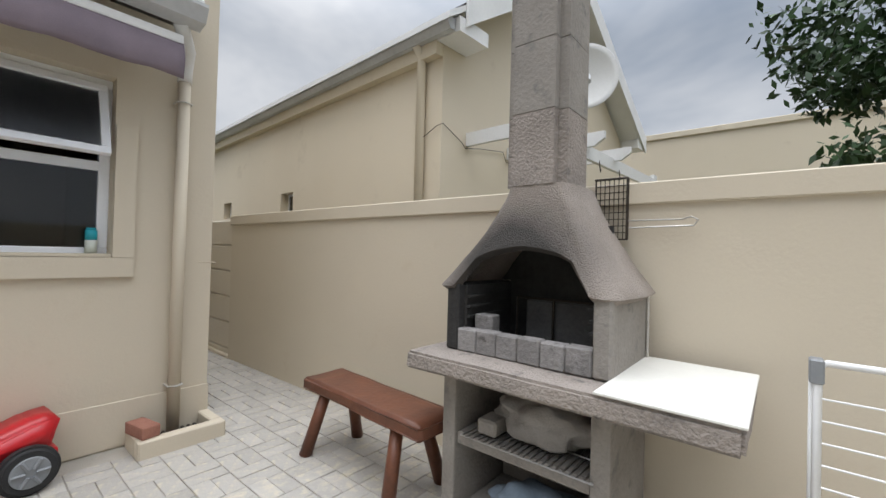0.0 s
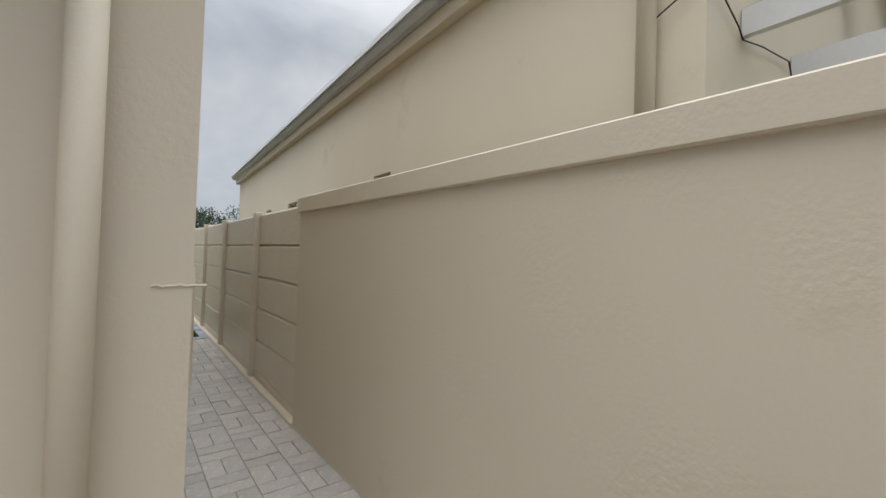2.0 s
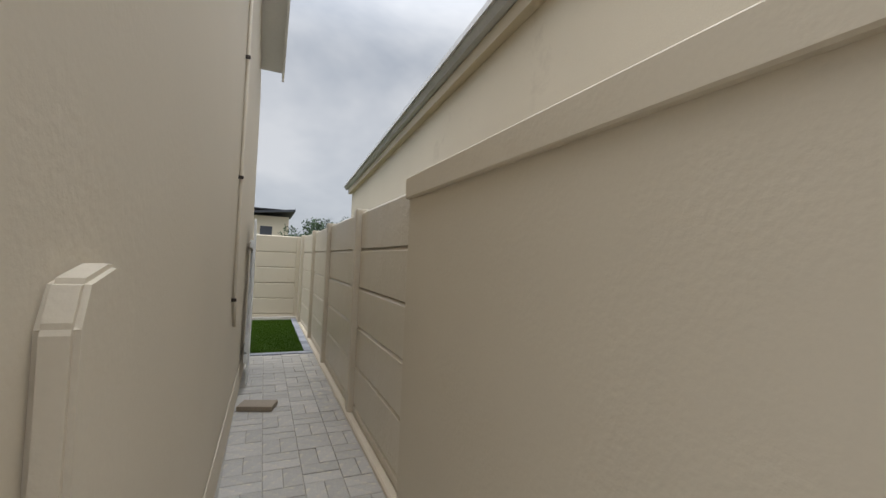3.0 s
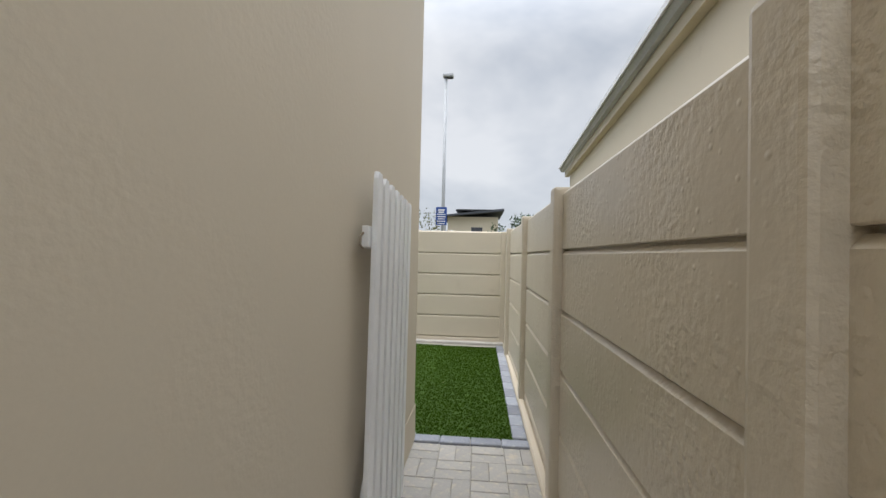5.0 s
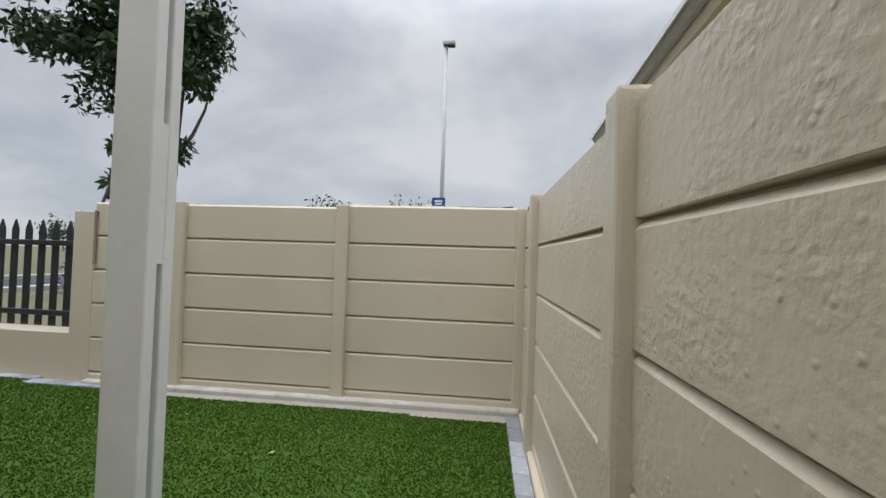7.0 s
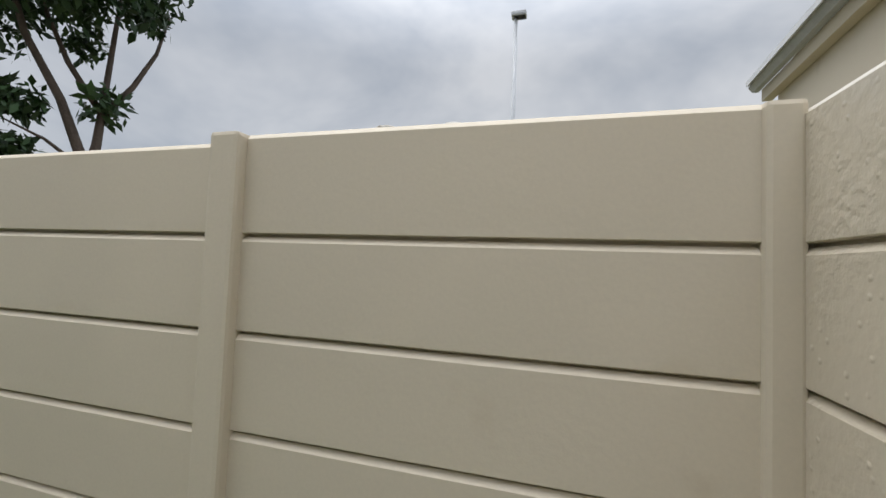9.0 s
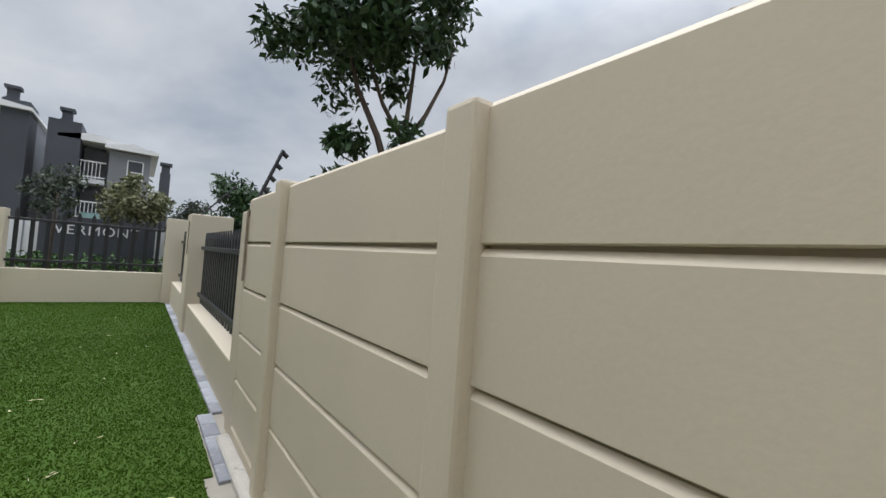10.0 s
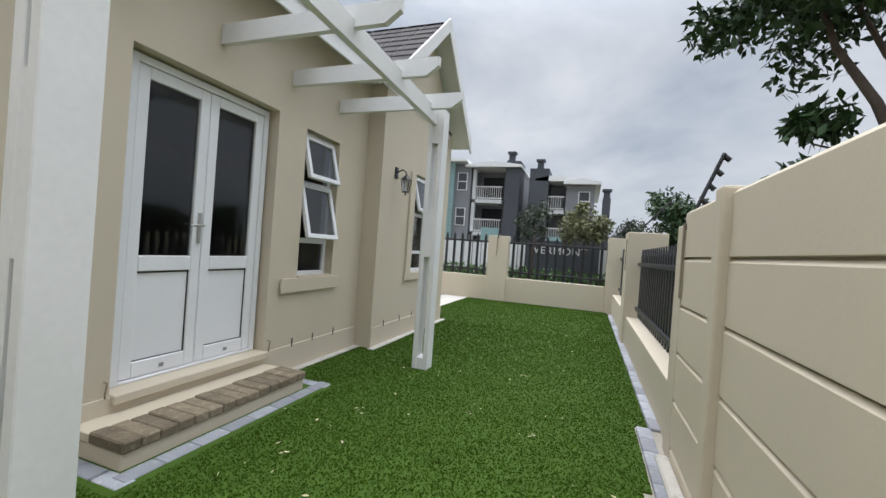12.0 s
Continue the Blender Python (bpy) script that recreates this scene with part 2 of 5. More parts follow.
BEIGE, BEIGE2 = (0.60, 0.53, 0.415), (0.55, 0.485, 0.38)
M = {
    "plaster": material("painted_plaster", BEIGE, BEIGE2, 0.62, fine=120, coarse=1.2, bump=0.5, dist=0.0035, bump_scale=60, patch=True,
                        spread=0.5, dirt=(0.54, 0.46, 0.345), dirt_at=0.68),
    "precast": material("painted_precast_concrete", (0.63, 0.55, 0.425), BEIGE2, 0.58, fine=90, coarse=1.6, bump=0.2, dist=0.003,
                        bump_scale=45, spread=0.5, dirt=(0.55, 0.47, 0.355), dirt_at=0.7),
    "precast_rough": material("rough_painted_precast", BEIGE, BEIGE2, 0.36, fine=70, coarse=1.6, bump=0.85, dist=0.010,
                              bump_scale=42, patch=True, pimples=True, spec=0.5, spread=0.5, dirt=(0.54, 0.46, 0.345), dirt_at=0.7),
    "cream": material("neighbour_plaster", (0.68, 0.60, 0.465), (0.61, 0.535, 0.41), 0.7, fine=80, coarse=0.7, bump=0.2, dist=0.004,
                      spread=0.5, dirt=(0.53, 0.455, 0.345), dirt_at=0.66),
    "white": material("white_paint", (0.78, 0.78, 0.77), (0.70, 0.70, 0.69), 0.45, fine=40, coarse=3, bump=0.12, dist=0.003, spec=0.4),
    "upvc": material("white_window_frame", (0.80, 0.81, 0.83), (0.76, 0.77, 0.79), 0.3, fine=30, coarse=2, bump=0.03, spec=0.5),
    "gutter": material("grey_white_gutter", (0.55, 0.56, 0.57), (0.42, 0.43, 0.44), 0.4, fine=25, coarse=2, bump=0.05),
    "fabric": material("purple_grey_canvas", (0.235, 0.19, 0.22), (0.17, 0.14, 0.165), 0.9, fine=240, coarse=5, bump=0.4, dist=0.003),
    "glass": glass_material("window_glass", (0.42, 0.45, 0.47)),
    "frosted": glass_material("obscure_glass", (0.62, 0.66, 0.68), 0.35),
    # near-black that puts the shade of rooms and open gaps into the colour
    "dark": material("shade_black", (0.035, 0.036, 0.04), (0.02, 0.02, 0.022), 0.8, bump=0.05),
    "blind": material("pale_blind", (0.5, 0.5, 0.5), (0.42, 0.42, 0.43), 0.8, bump=0.05),
    "paver": material("grey_concrete_paver", (0.44, 0.415, 0.375), (0.34, 0.325, 0.30), 0.85, fine=110, coarse=7, bump=0.6, dist=0.006,
                      each=0.09, dirt=(0.50, 0.455, 0.36), dirt_at=0.55),
    "paver_blue": material("blue_grey_paver", (0.34, 0.355, 0.39), (0.26, 0.27, 0.30), 0.85, fine=110, coarse=9, bump=0.6, dist=0.006,
                           each=0.25, dirt=(0.45, 0.45, 0.45), dirt_at=0.6),
    "paver_brown": material("brown_stained_paver", (0.24, 0.195, 0.135), (0.15, 0.12, 0.085), 0.9, fine=90, coarse=12, bump=0.7, dist=0.007,
                            each=0.22, dirt=(0.32, 0.28, 0.2), dirt_at=0.6),
    "sand": material("jointing_sand", (0.42, 0.39, 0.335), (0.34, 0.32, 0.275), 0.95, fine=160, coarse=4, bump=0.6),
    "mortar": material("pale_mortar", (0.56, 0.53, 0.48), (0.42, 0.40, 0.36), 0.9, fine=90, coarse=6, bump=0.6, dirt=(0.35, 0.33, 0.29)),
    "turf": material("artificial_turf_backing", (0.050, 0.100, 0.009), (0.042, 0.086, 0.007), 0.9, fine=300, coarse=4, bump=0.35),
    "blade": material("artificial_grass_blade", (0.056, 0.110, 0.010), (0.046, 0.093, 0.008), 0.95, fine=30, coarse=2.2, bump=0, each=0.05, spec=0.05),
    "concrete": material("rough_refractory_concrete", (0.36, 0.315, 0.28), (0.25, 0.22, 0.195), 0.95, fine=75, coarse=5, bump=1.0, dist=0.014,
                         dirt=(0.13, 0.12, 0.115), dirt_at=0.62, bump_scale=70),
    "hood": material("sooty_hood_concrete", (0.37, 0.32, 0.28), (0.26, 0.225, 0.195), 0.95, fine=75, coarse=5, bump=1.0, dist=0.013,
                     bump_scale=150, spot=((-0.5, -3.93, 1.20), 0.30, 0.51, (0.045, 0.042, 0.039))),
    "concrete_pale": material("grey_cast_concrete", (0.31, 0.285, 0.255), (0.225, 0.205, 0.185), 0.95, fine=60, coarse=5, bump=0.6, dist=0.008,
                              dirt=(0.16, 0.155, 0.15), dirt_at=0.62),
    "soot": material("soot_blackened_concrete", (0.026, 0.025, 0.024), (0.055, 0.053, 0.051), 0.95, fine=40, coarse=7, bump=0.5),
    "firebrick": material("grey_firebrick", (0.30, 0.285, 0.275), (0.19, 0.18, 0.175), 0.95, fine=70, coarse=8, bump=0.7, each=0.15,
                          dirt=(0.10, 0.095, 0.09), dirt_at=0.6),
    "sooty_brick": material("smoke_stained_refractory", (0.15, 0.145, 0.14), (0.08, 0.077, 0.074), 0.95, fine=70, coarse=6, bump=0.5),
    "leaf_bright": material("fresh_green_leaf", (0.085, 0.165, 0.04), (0.05, 0.105, 0.03), 0.6, fine=10, coarse=2.0, bump=0, each=0.3),
    "red_brick": material("red_clay_brick", (0.36, 0.17, 0.12), (0.26, 0.12, 0.09), 0.9, fine=80, coarse=9, bump=0.6),
    "board": material("off_white_board", (0.72, 0.71, 0.66), (0.66, 0.65, 0.6), 0.55, fine=40, coarse=3, bump=0.05),
    "wood": material("red_brown_stained_wood", (0.155, 0.058, 0.030), (0.085, 0.032, 0.018), 0.45, fine=35, coarse=6, bump=0.4, dist=0.006, spec=0.4),
    "grill": material("blackened_steel_wire", (0.05, 0.048, 0.046), (0.09, 0.07, 0.055), 0.5, metal=0.8, bump=0.1),
    "steel": material("plain_steel", (0.55, 0.54, 0.52), (0.42, 0.41, 0.40), 0.35, metal=0.9, bump=0.05),
    "black": material("black_powder_coat", (0.018, 0.019, 0.022), (0.03, 0.03, 0.034), 0.42, fine=50, coarse=4, bump=0.1, spec=0.4),
    "red_plastic": material("red_plastic", (0.55, 0.018, 0.025), (0.45, 0.015, 0.02), 0.3, fine=40, coarse=3, bump=0.04, spec=0.5),
    "rubber": material("black_plastic_tyre", (0.022, 0.022, 0.023), (0.035, 0.035, 0.036), 0.6, bump=0.2),
    "hub": material("grey_plastic_hub", (0.26, 0.27, 0.28), (0.2, 0.21, 0.22), 0.4, bump=0.05),
    "cloth": material("dusty_cloth", (0.34, 0.32, 0.30), (0.24, 0.225, 0.21), 0.95, fine=140, coarse=6, bump=0.5),
    "blue_cloth": material("faded_blue_plastic", (0.20, 0.25, 0.30), (0.13, 0.16, 0.2), 0.7, bump=0.2),
    "can": material("teal_can_print", (0.03, 0.36, 0.42), (0.02, 0.28, 0.34), 0.35, bump=0.02),
    "can_pale": material("cream_can_print", (0.62, 0.64, 0.56), (0.5, 0.55, 0.5), 0.35, bump=0.02),
    "tile": material("dark_roof_tile", (0.055, 0.048, 0.048), (0.035, 0.03, 0.03), 0.75, fine=40, coarse=5, bump=0.3, each=0.2),
    "bark": material("grey_brown_bark", (0.13, 0.10, 0.08), (0.08, 0.062, 0.05), 0.9, fine=50, coarse=8, bump=0.7),
    "leaf": material("dark_green_leaf", (0.040, 0.085, 0.026), (0.024, 0.052, 0.018), 0.5, fine=10, coarse=1.5, bump=0, each=0.35, spec=0.4),
    "leaf_pale": material("pale_flowering_leaf", (0.24, 0.23, 0.13), (0.10, 0.12, 0.05), 0.7, fine=10, coarse=2.0, bump=0, each=0.35),
    "leaf_grey": material("grey_green_leaf", (0.075, 0.095, 0.062), (0.045, 0.06, 0.04), 0.6, fine=10, coarse=2.0, bump=0, each=0.35),
    "dry_leaf": material("dry_pale_leaf", (0.50, 0.46, 0.30), (0.36, 0.34, 0.18), 0.8, fine=20, coarse=9, bump=0, each=0.3),
    "grey_wall": material("mid_grey_wall", (0.24, 0.245, 0.265), (0.20, 0.205, 0.22), 0.8, fine=20, coarse=0.5, bump=0.05),
    "pale_wall": material("pale_grey_wall", (0.66, 0.67, 0.69), (0.58, 0.59, 0.61), 0.8, fine=20, coarse=0.5, bump=0.05),
    "charcoal": material("charcoal_wall", (0.085, 0.09, 0.105), (0.065, 0.07, 0.08), 0.8, fine=20, coarse=0.6, bump=0.05),
    "teal": material("pale_teal_cladding", (0.27, 0.40, 0.40), (0.23, 0.35, 0.35), 0.8, fine=20, coarse=0.6, bump=0.05),
    "sign_blue": material("blue_sign", (0.035, 0.09, 0.32), (0.03, 0.075, 0.28), 0.5, bump=0.02),
    "sign_white": material("white_lettering", (0.8, 0.8, 0.8), (0.75, 0.75, 0.75), 0.5, bump=0),
    "asphalt": material("asphalt", (0.055, 0.055, 0.058), (0.04, 0.04, 0.042), 0.9, fine=60, coarse=0.8, bump=0.4),
    "earth": material("verge_ground", (0.085, 0.095, 0.045), (0.14, 0.12, 0.075), 0.95, fine=12, coarse=0.7, bump=0.4),
    "kerb": material("pale_kerb_concrete", (0.45, 0.44, 0.42), (0.36, 0.35, 0.33), 0.9, fine=40, coarse=2, bump=0.3),
    "lavender": material("purple_flowering_shrub", (0.16, 0.11, 0.24), (0.07, 0.09, 0.05), 0.8, fine=20, coarse=4, bump=0, each=0.3),
    "rust": material("painted_flat_bar", (0.30, 0.25, 0.19), (0.22, 0.17, 0.12), 0.6, bump=0.1),
}


# ---- building blocks ----
def box(bm, x0, x1, y0, y1, z0, z1, bevel=0.0, seg=1):
    """A box between two corners, its edges rounded by bevel."""
    vs = [bm.verts.new((x, y, z)) for z in (z0, z1) for x, y in ((x0, y0), (x1, y0), (x1, y1), (x0, y1))]
    fs = [bm.faces.new([vs[i] for i in f]) for f in ((3, 2, 1, 0), (4, 5, 6, 7), (0, 1, 5, 4), (1, 2, 6, 5), (2, 3, 7, 6), (3, 0, 4, 7))]
    if bevel:
        es = {e for f in fs for e in f.edges}
        bmesh.ops.bevel(bm, geom=list(es), offset=bevel, segments=seg, affect="EDGES", profile=0.6)
    return bm


def made(*spans, bevel=0.0, seg=1):
    bm = bmesh.new()
    for s in spans:
        box(bm, *s, bevel=bevel, seg=seg)
    return bm


def tube(bm, points, r0, r1=None, sides=10):
    """A round bar along points, tapering from r0 to r1."""
    r1 = r0 if r1 is None else r1
    pts = [Vector(p) for p in points]
    rings = []
    for i, p in enumerate(pts):
        d = (pts[min(i + 1, len(pts) - 1)] - pts[max(i - 1, 0)]).normalized()
        a = d.orthogonal().normalized() if i == 0 else (rings[-1][1] - d * rings[-1][1].dot(d)).normalized()
        b = d.cross(a)
        r = r0 + (r1 - r0) * i / max(1, len(pts) - 1)
        rings.append(([bm.verts.new(p + (a * math.cos(k * math.tau / sides) + b * math.sin(k * math.tau / sides)) * r) for k in range(sides)], a))
    for (u, _), (v, _) in zip(rings, rings[1:]):
        for k in range(sides):
            bm.faces.new((u[k], u[(k + 1) % sides], v[(k + 1) % sides], v[k]))
    bm.faces.new(list(reversed(rings[0][0])))
    bm.faces.new(rings[-1][0])
    return bm


def tubes(*runs, sides=8):
    bm = bmesh.new()
    for pts, r in runs:
        tube(bm, pts, r, sides=sides)
    return bm


def prism(bm, outline, axis, lo, hi):
    """An outline of (u, z) pairs pushed along axis ('x' or 'y') from lo to hi."""
    place = (lambda c, u, z: (c, u, z)) if axis == "x" else (lambda c, u, z: (u, c, z))
    a = [bm.verts.new(place(lo, u, z)) for u, z in outline]
    b = [bm.verts.new(place(hi, u, z)) for u, z in outline]
    bm.faces.new(a), bm.faces.new(list(reversed(b)))
    for i in range(len(a)):
        j = (i + 1) % len(a)
        bm.faces.new((a[j], a[i], b[i], b[j]))
    bmesh.ops.recalc_face_normals(bm, faces=bm.faces)
    return bm


def pierced(axis, lo, hi, u0, u1, z0, z1, holes=()):
    """A wall lo..hi thick that runs u0..u1, with openings (u0, u1, z0, z1) right through it."""
    us = sorted({u0, u1, *(h[0] for h in holes), *(h[1] for h in holes)})
    zs = sorted({z0, z1, *(h[2] for h in holes), *(h[3] for h in holes)})
    solid = {}
    for i in range(len(us) - 1):
        for k in range(len(zs) - 1):
            u, z = (us[i] + us[i + 1]) / 2, (zs[k] + zs[k + 1]) / 2
            solid[i, k] = not any(h[0] < u < h[1] and h[2] < z < h[3] for h in holes)
    bm = bmesh.new()
    at = (lambda c, u, z: (c, u, z)) if axis == "x" else (lambda c, u, z: (u, c, z))
    quad = lambda *ps: bm.faces.new([bm.verts.new(at(*p)) for p in ps])
    for (i, k), full in solid.items():
        if not full:
            continue
        a, b, c, d = us[i], us[i + 1], zs[k], zs[k + 1]
        quad((lo, a, c), (lo, b, c), (lo, b, d), (lo, a, d))
        quad((hi, a, c), (hi, a, d), (hi, b, d), (hi, b, c))
        for di, dk, p, q in ((-1, 0, (a, c), (a, d)), (1, 0, (b, c), (b, d)), (0, -1, (a, c), (b, c)), (0, 1, (a, d), (b, d))):
            if not solid.get((i + di, k + dk), False):
                quad((lo, *p), (lo, *q), (hi, *q), (hi, *p))
    bmesh.ops.remove_doubles(bm, verts=bm.verts, dist=1e-5)
    bmesh.ops.recalc_face_normals(bm, faces=bm.faces)
    return bm


def mesh_of(name, bm, mat, smooth=False):
    me = bpy.data.meshes.new(name)
    bm.to_mesh(me)
    bm.free()
    me.materials.append(M[mat])
    if smooth:
        for p in me.polygons:
            p.use_smooth = True
    return me


def part(name, bm, mat, parent, label="", smooth=False):
    ob = new(name, mesh_of(name, bm, mat, smooth))
    ob.parent = parent
    return tagged(ob, label)


def thing(name, label, category, bm=None, mat=None, at=None, group="", kind="", smooth=False):
    ob = new(name, mesh_of(name, bm, mat, smooth) if bm else None)
    if at is not None:
        ob.matrix_basis = at
    return tagged(ob, label, category, group, kind)


def piece(name, me, parent, m):
    ob = new(name, me)
    ob.parent = parent
    ob.matrix_basis = m
    return ob


def leaves(centres, count, size, spread, rng, thin=0.42):
    """Many small pointed leaves scattered round centres."""
    n = count
    c = np.array(centres)[rng.integers(0, len(centres), n)]
    v = rng.normal(size=(n, 3))
    v /= np.linalg.norm(v, axis=1, keepdims=True)
    p = c[:, :3] + v * (c[:, 3:4] * spread * rng.random((n, 1)) ** 0.45)
    d = rng.normal(size=(n, 3)) + np.array([0, 0, -0.5])
    d /= np.linalg.norm(d, axis=1, keepdims=True)
    s = np.cross(d, rng.normal(size=(n, 3)))
    s /= np.linalg.norm(s, axis=1, keepdims=True)
    L = size * (0.6 + 0.8 * rng.random((n, 1)))
    verts = np.stack([p, p + d * L * 0.5 + s * L * thin / 2, p + d * L, p + d * L * 0.5 - s * L * thin / 2], axis=1).reshape(-1, 3)
    faces = np.arange(4 * n).reshape(n, 4)
    me = bpy.data.meshes.new("leaves")
    me.from_pydata(verts.tolist(), [], faces.tolist())
    return me


def tree(label, at, trunk_runs, centres, count, size, seed, leaf="leaf", name="tree", category="tree"):
    """trunk_runs: limbs as (points, r0, r1); centres: leaf clumps as (x, y, z, radius)."""
    t = thing(name, label, category, at=at)
    bm = bmesh.new()
    for pts, r0, r1 in trunk_runs:
        tube(bm, pts, r0, r1, sides=9)
    part("trunk", bm, "bark", t, smooth=True)
    me = leaves(centres, count, size, 1.0, np.random.default_rng(seed))
    me.materials.append(M[leaf])
    crown = new("crown", me)
    crown.parent = t
    return t


def clumps(cx, cy, cz, rx, ry, rz, n, r, seed):
    """Clump centres over an uneven crown with gaps."""
    g = np.random.default_rng(seed)
    out = []
    for _ in range(n):
        v = g.normal(size=3)
        v /= np.linalg.norm(v)
        k = g.random() ** 0.4 * (0.75 + 0.4 * g.random())
        out.append((cx + v[0] * rx * k, cy + v[1] * ry * k, cz + v[2] * rz * k, r * (0.6 + 0.8 * g.random())))
    return out


# ---- ground ----
thing("ground", "verge of low grass and bare earth", "ground", made((-400, 400, -400, 400, -0.5, -0.06)), "earth", kind="structure")
thing("road", "asphalt road beyond the boundary fence", "road", made((-16.5, -12.6, -60, 60, -0.3, -0.05)), "asphalt", kind="structure")
thing("kerb", "pale concrete kerb along the road", "kerb", made((-16.75, -16.5, -60, 60, -0.3, 0.10), (-12.6, -12.35, -60, 60, -0.3, 0.08), bevel=0.02),
      "kerb", kind="structure")
thing("floor", "sand bed under the paving", "floor", made((-11.2, 0.1, -8.0, 6.75, -0.3, -0.009)), "sand", kind="structure")

# ---- our house ----
HX, HY0, HY1, PX, PY = -0.80, -1.66, 3.52, -5.06, 3.735
YW = (-2.62, -1.43, 1.17, 2.27)      # yard window
DO = (-3.61, -2.42, 0.19, 2.30)      # double door
W2 = (-4.51, -3.97, 0.86, 2.26)


def skewed(bm):
    """The passage wall runs slightly off the square: its yard end stands 6 cm further in."""
    for v in bm.verts:
        v.co.x -= 0.06 * (HY1 - v.co.y) / (HY1 - HY0)
    return bm


W3 = (-6.62, -6.02, 0.86, 2.24)
wall_n = thing("wall_north", "beige painted plaster front wall with raised bands", "wall", pierced("y", HY1 - 0.22, HY1 - 0.0005, PX - 0.2, HX - 0.221, -0.1, 3.15, (DO, W2)), "plaster", kind="structure")
wall_e = thing("wall_east", "beige painted plaster side wall along the passage", "wall",
               skewed(prism(bmesh.new(), [(HY0, -0.1), (HY1, -0.1), (HY1, 3.12), (0.9, 4.75), (HY0, 3.2)], "x", HX - 0.22, HX - 0.001)), "plaster", kind="structure")
wall_s = thing("wall_south", "beige painted plaster wall facing the yard", "wall", pierced("y", HY0 - 0.001, HY0 + 0.22, -5.2, HX - 0.282, -0.1, 2.72, (YW,)), "plaster", kind="structure")
thing("wall_gable", "beige plaster gable wall projecting onto the lawn", "wall", pierced("y", PY - 0.22, PY, -7.45, PX, -0.1, 3.1, (W3,)), "plaster", kind="structure")
thing("wall_gable_top", "beige plaster triangle under the gable roof", "wall", prism(bmesh.new(), [(-7.45, 3.102), (PX, 3.102), (-6.22, 4.32)], "y", PY - 0.22, PY), "plaster", kind="structure")
thing("wall_return", "beige plaster return of the gable wing", "wall", made((PX - 0.22, PX - 0.002, HY1 + 0.002, PY - 0.222, -0.1, 3.1)), "plaster", kind="structure")
thing("wall_west", "beige plaster outer wall of the gable wing", "wall", made((-7.448, -7.23, -1.6, PY - 0.222, -0.1, 3.1)), "plaster", kind="structure")
thing("wall_back", "beige plaster back wall", "wall", made((-7.4, -5.202, -1.6, -1.4, -0.1, 3.1)), "plaster", kind="structure")
thing("ceiling", "plain interior ceiling", "ceiling", made((-7.2, -1.06, -1.4, 3.2, 2.72, 2.78)), "blind", kind="structure")
# the unlit room's shade is put into this floor's colour
thing("floor_inside", "interior floor coloured near-black for the room's shade", "floor", made((-7.2, -1.06, -1.4, 3.2, 0.1, 0.18)), "dark", kind="structure")
for nm, spans in (("plinth_yard", (-5.2, HX - 0.054, HY0 - 0.012, HY0 - 0.002, 0, 0.28)),
                  ("plinth_passage", (HX + 0.001, HX + 0.007, HY0, HY1, 0, 0.24)),
                  ("plinth_lawn", (PX - 0.002, HX + 0.006, HY1 + 0.002, HY1 + 0.012, 0, 0.24)),
                  ("plinth_gable", (-7.455, PX + 0.004, PY + 0.002, PY + 0.012, 0, 0.24))):
    thing("baseboard_" + nm, "beige plaster plinth along the foot of the wall", "plinth", skewed(made(spans, bevel=0.004)) if nm == "plinth_passage" else made(spans, bevel=0.004), "plaster", kind="structure")
# raised plaster bands round the openings
thing("trim_yard_window", "raised beige plaster band round the window", "trim",
      made((-2.75, -1.32, HY0 - 0.03, HY0 - 0.003, 1.05, 1.168), (-1.428, -1.32, HY0 - 0.03, HY0 - 0.003, 1.17, 1.98)), "plaster", kind="structure")
thing("trim_lawn_window", "raised beige plaster sill under the window", "trim", made((-4.60, -3.74, HY1 + 0.013, HY1 + 0.03, 0.73, 0.86), bevel=0.003), "plaster", kind="structure")
thing("trim_gable_window", "raised beige plaster band round the window", "trim",
      made((-6.72, -5.84, PY + 0.003, PY + 0.028, 0.76, 0.858), (-6.018, -5.86, PY + 0.003, PY + 0.028, 0.86, 2.24), (-6.72, -6.622, PY + 0.003, PY + 0.028, 0.86, 2.24)), "plaster", kind="structure")
bm = bmesh.new()
tube(bm, [(-0.95 + 0.012 * i, HY0 - 0.001, 1.14 + 0.006 * noise.noise(Vector((i * 0.7, 0, 0)))) for i in range(11)], 0.0035, sides=6)
part("plaster_ridge", bm, "plaster", wall_s)
# weep slots near the foot of the front walls, their inner shade as near-black strips
slot = mesh_of("slot", made((-0.006, 0.006, 0, 0.004, 0, 0.075)), "dark")
for x in (-2.2, -3.95, -4.25, -4.6):
    piece("slot", slot, wall_n, pose(x, HY1 + 0.012, 0.22))
wg = bpy.data.objects["wall_gable"]
for x in (-5.35, -5.8, -6.2, -6.9):
    piece("slot", slot, wg, pose(x, PY + 0.012, 0.22))

